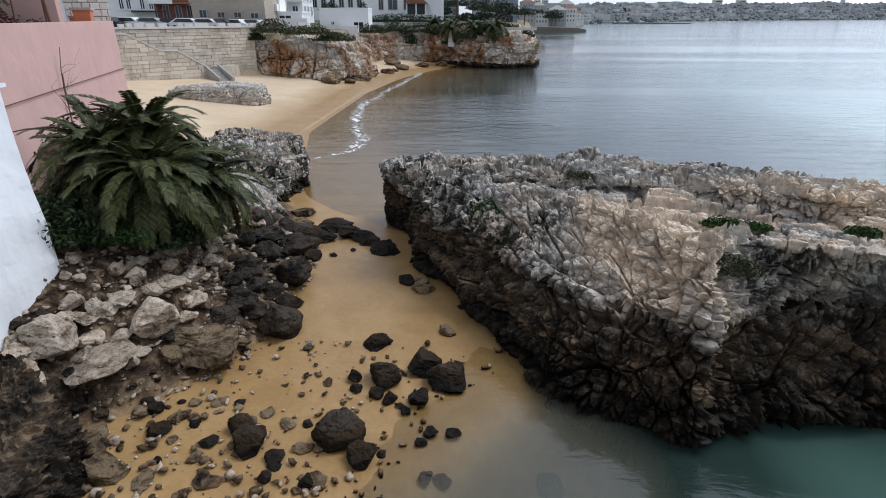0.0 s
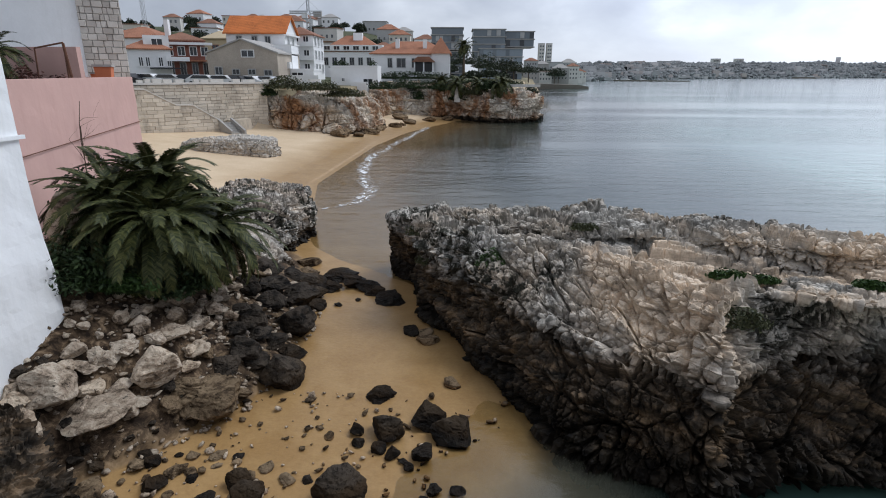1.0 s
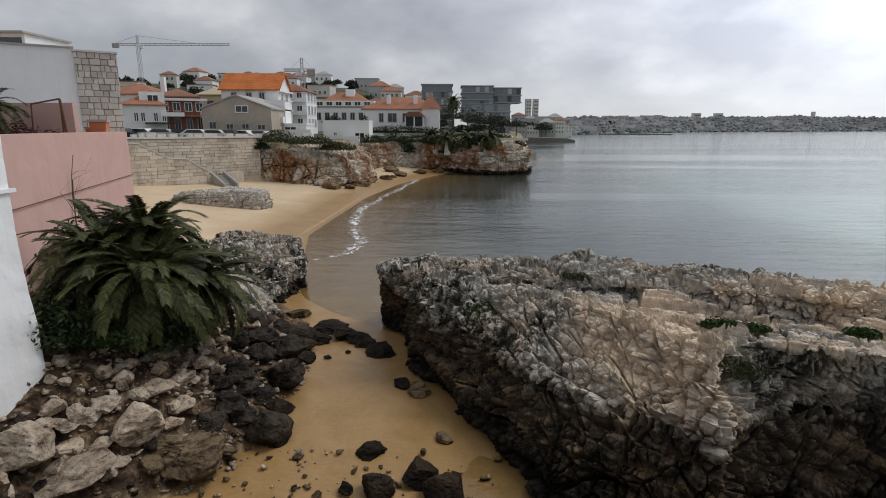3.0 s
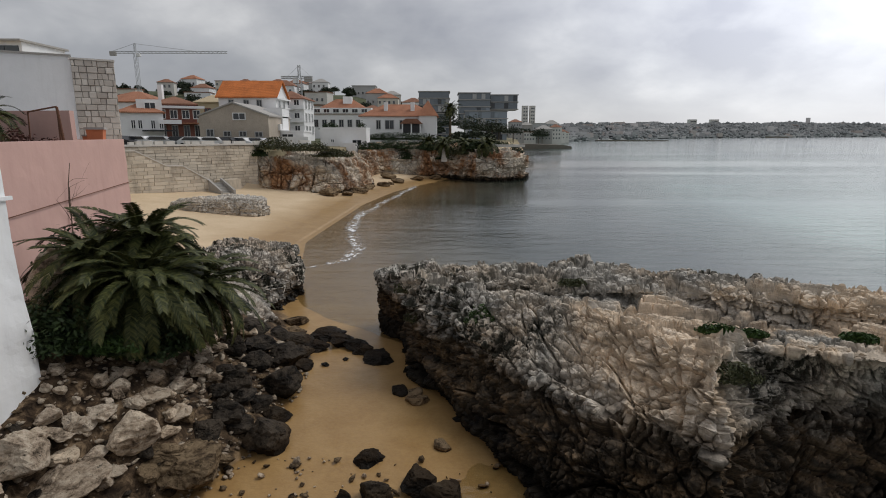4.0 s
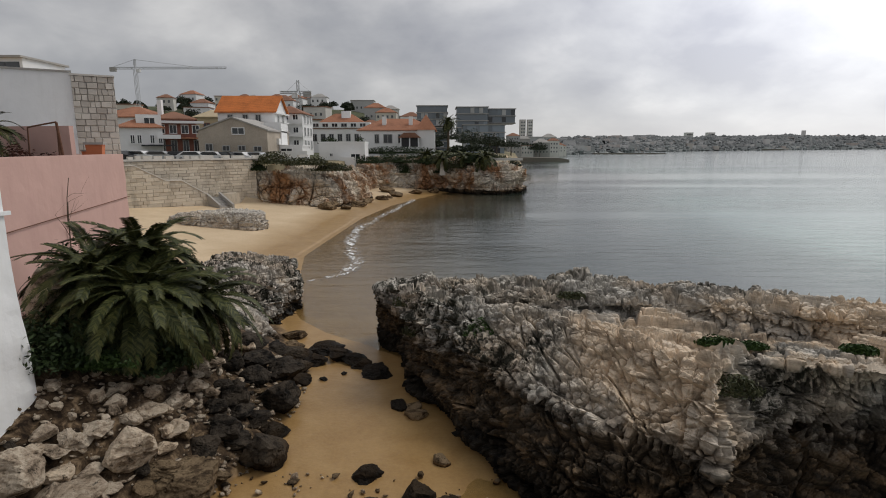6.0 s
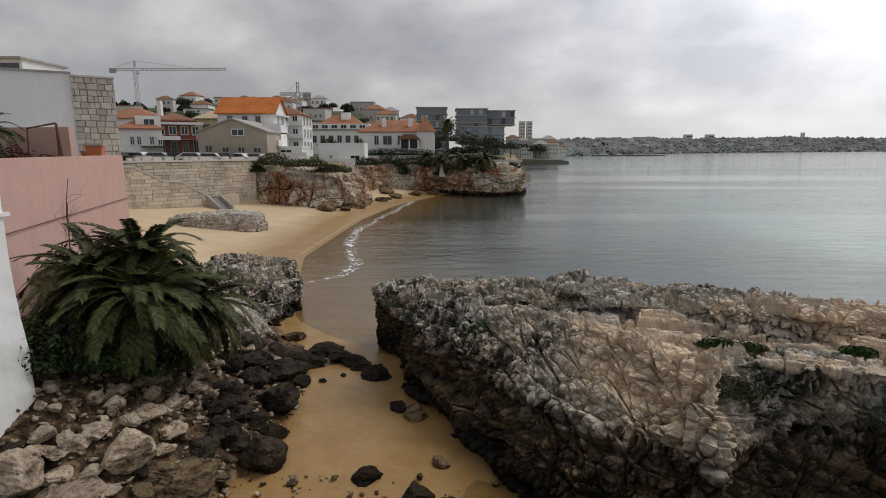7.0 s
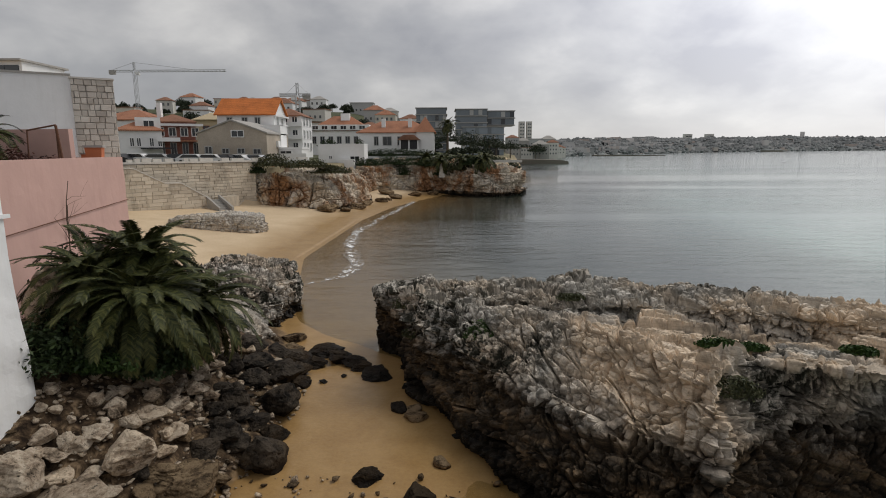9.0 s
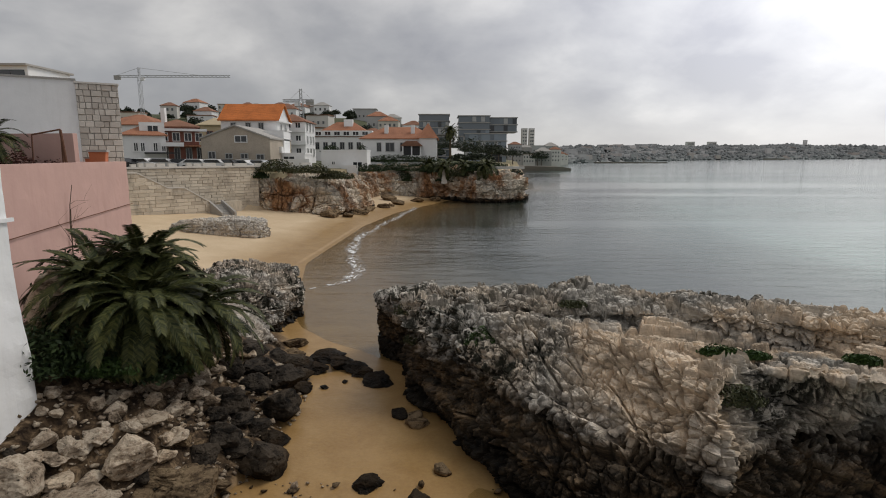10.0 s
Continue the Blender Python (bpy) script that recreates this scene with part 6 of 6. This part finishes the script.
tagged(new("coast_hills", hills), "low coastal hills across the bay, coloured grey for haze", "hills", kind="structure")

# far houses: too many and too small to tell apart
rng = np.random.default_rng(4)
bm = bmesh.new()
count = 1500
fu, fv = rng.random(count) ** 0.8, rng.random(count) ** 1.3
iu, iv = (fu * (len(us) - 1)).astype(int), (fv * (len(vs) - 2)).astype(int)
verts, faces = [], []
for a, b, r in zip(iu, iv, rng.random((count, 4))):
    x, y, z = hx[a, b], hy[a, b], hz[a, b]
    s = math.hypot(x, y) / 1000
    w, h = (6 + 14 * r[0]) * (0.5 + 0.5 * s), (3 + 5 * r[1]) * (0.6 + 0.4 * s)
    if r[3] > 0.985:
        h, w = h * 2.6, w * 0.6
    i = len(verts)
    verts += [(x + q * w, y + p * w * 0.7, z + k) for q in (-0.5, 0.5) for p in (0, 1) for k in (-6, h)]
    faces += [[i + j for j in f] for f in ((0, 1, 3, 2), (4, 6, 7, 5), (0, 4, 5, 1), (2, 3, 7, 6), (1, 5, 7, 3))]


def haze_tinted_paint():
    n = Nodes("haze_tinted_house_walls", 0.9)
    # wall colours greyed to carry the air's haze
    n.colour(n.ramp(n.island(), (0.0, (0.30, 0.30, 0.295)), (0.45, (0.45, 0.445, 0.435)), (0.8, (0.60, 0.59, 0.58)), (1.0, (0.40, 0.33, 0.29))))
    return n.mat


tagged(new("coast_houses", mesh_of("coast_houses", verts, faces, haze_tinted_paint(), False)), "countless pale far houses of the coast town", "houses", kind="stuff")
count = 2600
fu, fv = rng.random(count) ** 0.8, rng.random(count)
iu, iv = (fu * (len(us) - 1)).astype(int), (fv * (len(vs) - 1)).astype(int)
verts, faces = [], []
for a, b, r in zip(iu, iv, rng.random((count, 2))):
    x, y, z = hx[a, b], hy[a, b], hz[a, b]
    s = (3 + 7 * r[0]) * (0.4 + 0.6 * math.hypot(x, y) / 1000)
    i = len(verts)
    for k in range(3):
        ox, oz = (r[1] + 0.37 * k) % 1 - 0.5, 0.2 * k
        j = len(verts)
        verts += [(x + ox * s * 2 + q[0] * s * 0.6, y + q[1] * s * 0.4, z + (oz + q[2] * 0.5) * s) for q in ((1, 0, 0.3), (-1, 0, 0.2), (0, 1, 0.4), (0, -1, 0.3), (0.1, 0, 1), (0, 0, -1))]
        faces += [[j + m for m in f] for f in ((0, 2, 4), (2, 1, 4), (1, 3, 4), (3, 0, 4), (2, 0, 5), (1, 2, 5), (3, 1, 5), (0, 3, 5))]
# tree green lightened to grey, haze put into the colour
tagged(new("coast_trees", mesh_of("coast_trees", verts, faces, plain("haze_tinted_tree", (0.185, 0.195, 0.195), 1.0, 0.3, 0.02, 0, 0), False)), "dark far trees between the coast houses", "trees", kind="stuff")
for x in (877.0, 955.0):
    tb = house_of("apartment_tower", "far square apartment tower on the hazy hills", x, 2000, 40, 26, 20, 22, COPING, CONCRETE, 0, "flat", 0, 0.5, 10, "apartment tower")
    for k in range(2):
        window_on(tb, 3, 4 + 9 * k, 20, 3.2, -0.5)


# ---- cranes ----
def lattice(bm, a, b, half, bays, r):
    a, b = Vector(a), Vector(b)
    q = (b - a).to_track_quat("Z", "Y")
    cs = [q @ Vector((sx_ * half, sy_ * half, 0)) for sx_, sy_ in ((-1, -1), (1, -1), (1, 1), (-1, 1))]
    for c in cs:
        tube(bm, a + c, b + c, r, r, 4)
    for n in range(bays):
        p, e = a.lerp(b, n / bays), a.lerp(b, (n + 1) / bays)
        for i in range(4):
            tube(bm, p + cs[i], e + cs[(i + 1) % 4], r * 0.6, r * 0.6, 3)


def crane(x, y, z, mast, back, jib, turn, s, label):
    ob = empty("tower_crane", pose(x, y, z, 0, 0, turn), label, "crane")
    for name, a, b, half, bays in (("mast", (0, 0, 0), (0, 0, mast), 0.55 * s, 14), ("jib", (0.5, 0, mast), (jib, 0, mast + 0.01), 0.35 * s, 22), ("counter_jib", (-0.5, 0, mast), (-back, 0, mast + 0.01), 0.35 * s, 6), ("apex", (0, 0, mast), (0, 0, mast + 2.4 * s), 0.3 * s, 3)):
        bm = bmesh.new()
        lattice(bm, a, b, half * 0.7, bays, 0.055 * s)
        part(name, bm, CRANE, ob)
    bm = bmesh.new()
    box(bm, -back, -back + 1.6 * s, -0.4, 0.4, mast - 0.9 * s, mast + 0.2)
    part("counterweight", bm, CONCRETE, ob)
    bm = bmesh.new()
    tube(bm, (0, 0, mast + 2.3 * s), (jib * 0.65, 0, mast + 0.3), 0.05, 0.05, 4)
    tube(bm, (0, 0, mast + 2.3 * s), (-back * 0.9, 0, mast + 0.3), 0.05, 0.05, 4)
    part("stay", bm, CRANE, ob)
    bm = bmesh.new()
    box(bm, 0.4, 1.3 * s, -0.5, 0.5, mast - 1.1 * s, mast - 0.2)
    part("cab", bm, WHITE, ob)


crane(-85.4, 160, 8, 22.4, 7.0, 25.5, 0, 1.0, "tall grey tower crane above the town roofs")
crane(-55.3, 220, 11, 18.6, 5.0, 7.0, 180, 1.9, "small grey tower crane behind the houses")
palm("tall_palm", pose(1.7, 128, 7.0), 38, 2.6, 170, 7.0, "tall palm tree in the villa's garden", 0.6, 18, 6, -70, 0.10)


# ---- parked cars on the road above the sea wall ----
def car(m, paint, label):
    ob = empty("car", m, label, "car", "parked cars")
    bm = bmesh.new()
    prism(bm, [(-2.1, 0.35), (2.1, 0.35), (2.15, 0.8), (1.3, 0.95), (0.75, 1.45), (-1.1, 1.47), (-1.8, 1.0), (-2.15, 0.9)], -0.85, 0.85)
    bmesh.ops.bevel(bm, geom=bm.edges[:], offset=0.06, segments=1, affect="EDGES")
    part("body", bm, paint, ob)
    for y0, y1 in ((-0.87, -0.84), (0.84, 0.87)):
        bm = bmesh.new()
        prism(bm, [(-1.5, 0.98), (1.1, 0.98), (0.68, 1.4), (-1.0, 1.42)], y0, y1)
        part("side_window", bm, PANE, ob)
    for x in (-1.35, 1.35):
        for y in (-0.8, 0.8):
            bm = bmesh.new()
            tube(bm, (x, y - 0.1, 0.32), (x, y + 0.1, 0.32), 0.32, 0.32, 12)
            part("wheel", bm, DARK, ob)


PAINTS = [plain("white_car_paint", (0.7, 0.7, 0.7), 0.3, 0.03), plain("black_car_paint", (0.02, 0.02, 0.022), 0.3, 0.05), plain("silver_car_paint", (0.4, 0.41, 0.42), 0.3, 0.03, metal=0.5)]
for k, (x, y, c) in enumerate([(-44.0, 76.0, 1), (-42.0, 77.5, 0), (-39.5, 78.0, 2), (-37.5, 79.5, 1), (-35.3, 79.2, 0), (-33.0, 80.0, 0), (-31.0, 81.0, 1), (-29.3, 81.5, 0), (-27.0, 82.0, 2)]):
    car(pose(x, y, hill_z(x, y), 0, 0, b6.uniform(-25, 35)), PAINTS[c], ("small white parked car", "small black parked car", "silver parked car")[c] + " on the road by the sea wall")


# ---- trees and shrubs on the headland garden, between villa and offices ----
for n, (x, y, w, h) in enumerate([(3.5, 118, 1.8, 2.6), (7.0, 120, 2.0, 3.2), (10.0, 122, 1.6, 2.4), (12.0, 126, 1.6, 2.0), (8.0, 150, 4.0, 7.0), (14.0, 160, 4.0, 6.5), (2.0, 170, 5.0, 9.0), (20, 200, 4.0, 6.0), (27, 215, 4.0, 5.5), (24.5, 190, 3.0, 4.5)]):
    tree(x, y, hill_z(x, y), w, h, 700 + n, label="brownish green garden tree behind the headland", leaf=0.3)

# ---- foam where the small waves break on the sand ----
def foam_material():
    n = Nodes("sea_foam", 0.9, 0, 0.2)
    n.colour((0.82, 0.83, 0.83))
    lace = n.ramp(n.noise(2.6, 7, 0.7, n.stretch((1, 0.55, 1)), 1.2), (0.49, 0.0), (0.60, 1.0))
    side = n.node("ShaderNodeAttribute")
    side.attribute_name = "thickness"
    n.put(n.math("MULTIPLY", lace, side.outputs["Fac"]), n.bsdf.inputs["Alpha"])
    return n.mat


def foam(name, line_y, line_x, width, seed, label):
    ys = np.linspace(line_y[0], line_y[-1], 200)
    xs = np.interp(ys, line_y, line_x) + 0.9 * (fbm(np.stack([ys * 0.28, 0 * ys, 0 * ys + seed], -1), 4, seed) - 0.5)
    across = np.linspace(-1, 1, 7)
    w = width * (0.3 + 1.2 * fbm(np.stack([ys * 0.4, 0 * ys + 5, 0 * ys], -1), 3, seed + 4))
    gx_ = xs[:, None] + across[None] * w[:, None]
    gy_ = np.repeat(ys[:, None], 7, 1) + 0.2 * across[None]
    z = np.maximum(ground_height(gx_.ravel(), gy_.ravel()), 0.0) + 0.02
    me = mesh_of(name, np.stack([gx_.ravel(), gy_.ravel(), z], -1), [f[::-1] for f in grid_faces(200, 7)], FOAM)
    attribute(me, "thickness", np.tile(np.clip(1.35 * (1 - np.abs(across) ** 1.5), 0, 1), 200))
    tagged(new(name, me), label, "foam", kind="stuff")


FOAM = foam_material()
foam("sea_foam", [32.8, 34.8, 38.8, 42.8, 49.9, 56.2, 69.3, 78, 88], [-8.3, -6.5, -5.9, -6.9, -8.3, -8.2, -6.6, -5.6, -4.4], 0.6, 3, "thin white foam line where waves meet the sand")


# ---- stones of the walls ----
block_wall(sea_wall, pose(-1.6, 0, -0.3), wall_long + 3.0, 6.0, 0.36, 1.05, SEAWALL, 5, 0.10, 0.25, "stone")
block_wall(tower, pose(0, 0.12, 0), 2.1, 5.5, 0.34, 0.38, ASHLAR, 6, 0.12, 0.3, "stone")
block_wall(stair, pose(-1.6, -1.62, 0), 9.9, 5.2, 0.40, 1.1, SEAWALL, 9, 0.07, 0.25, "stone", 0.0,
           lambda z: 1.6 + float(np.interp(z, [1.7, 2.05, 3.55, 3.62, 5.3], [8.3, 7.8, 5.3, 3.5, 0.4])))
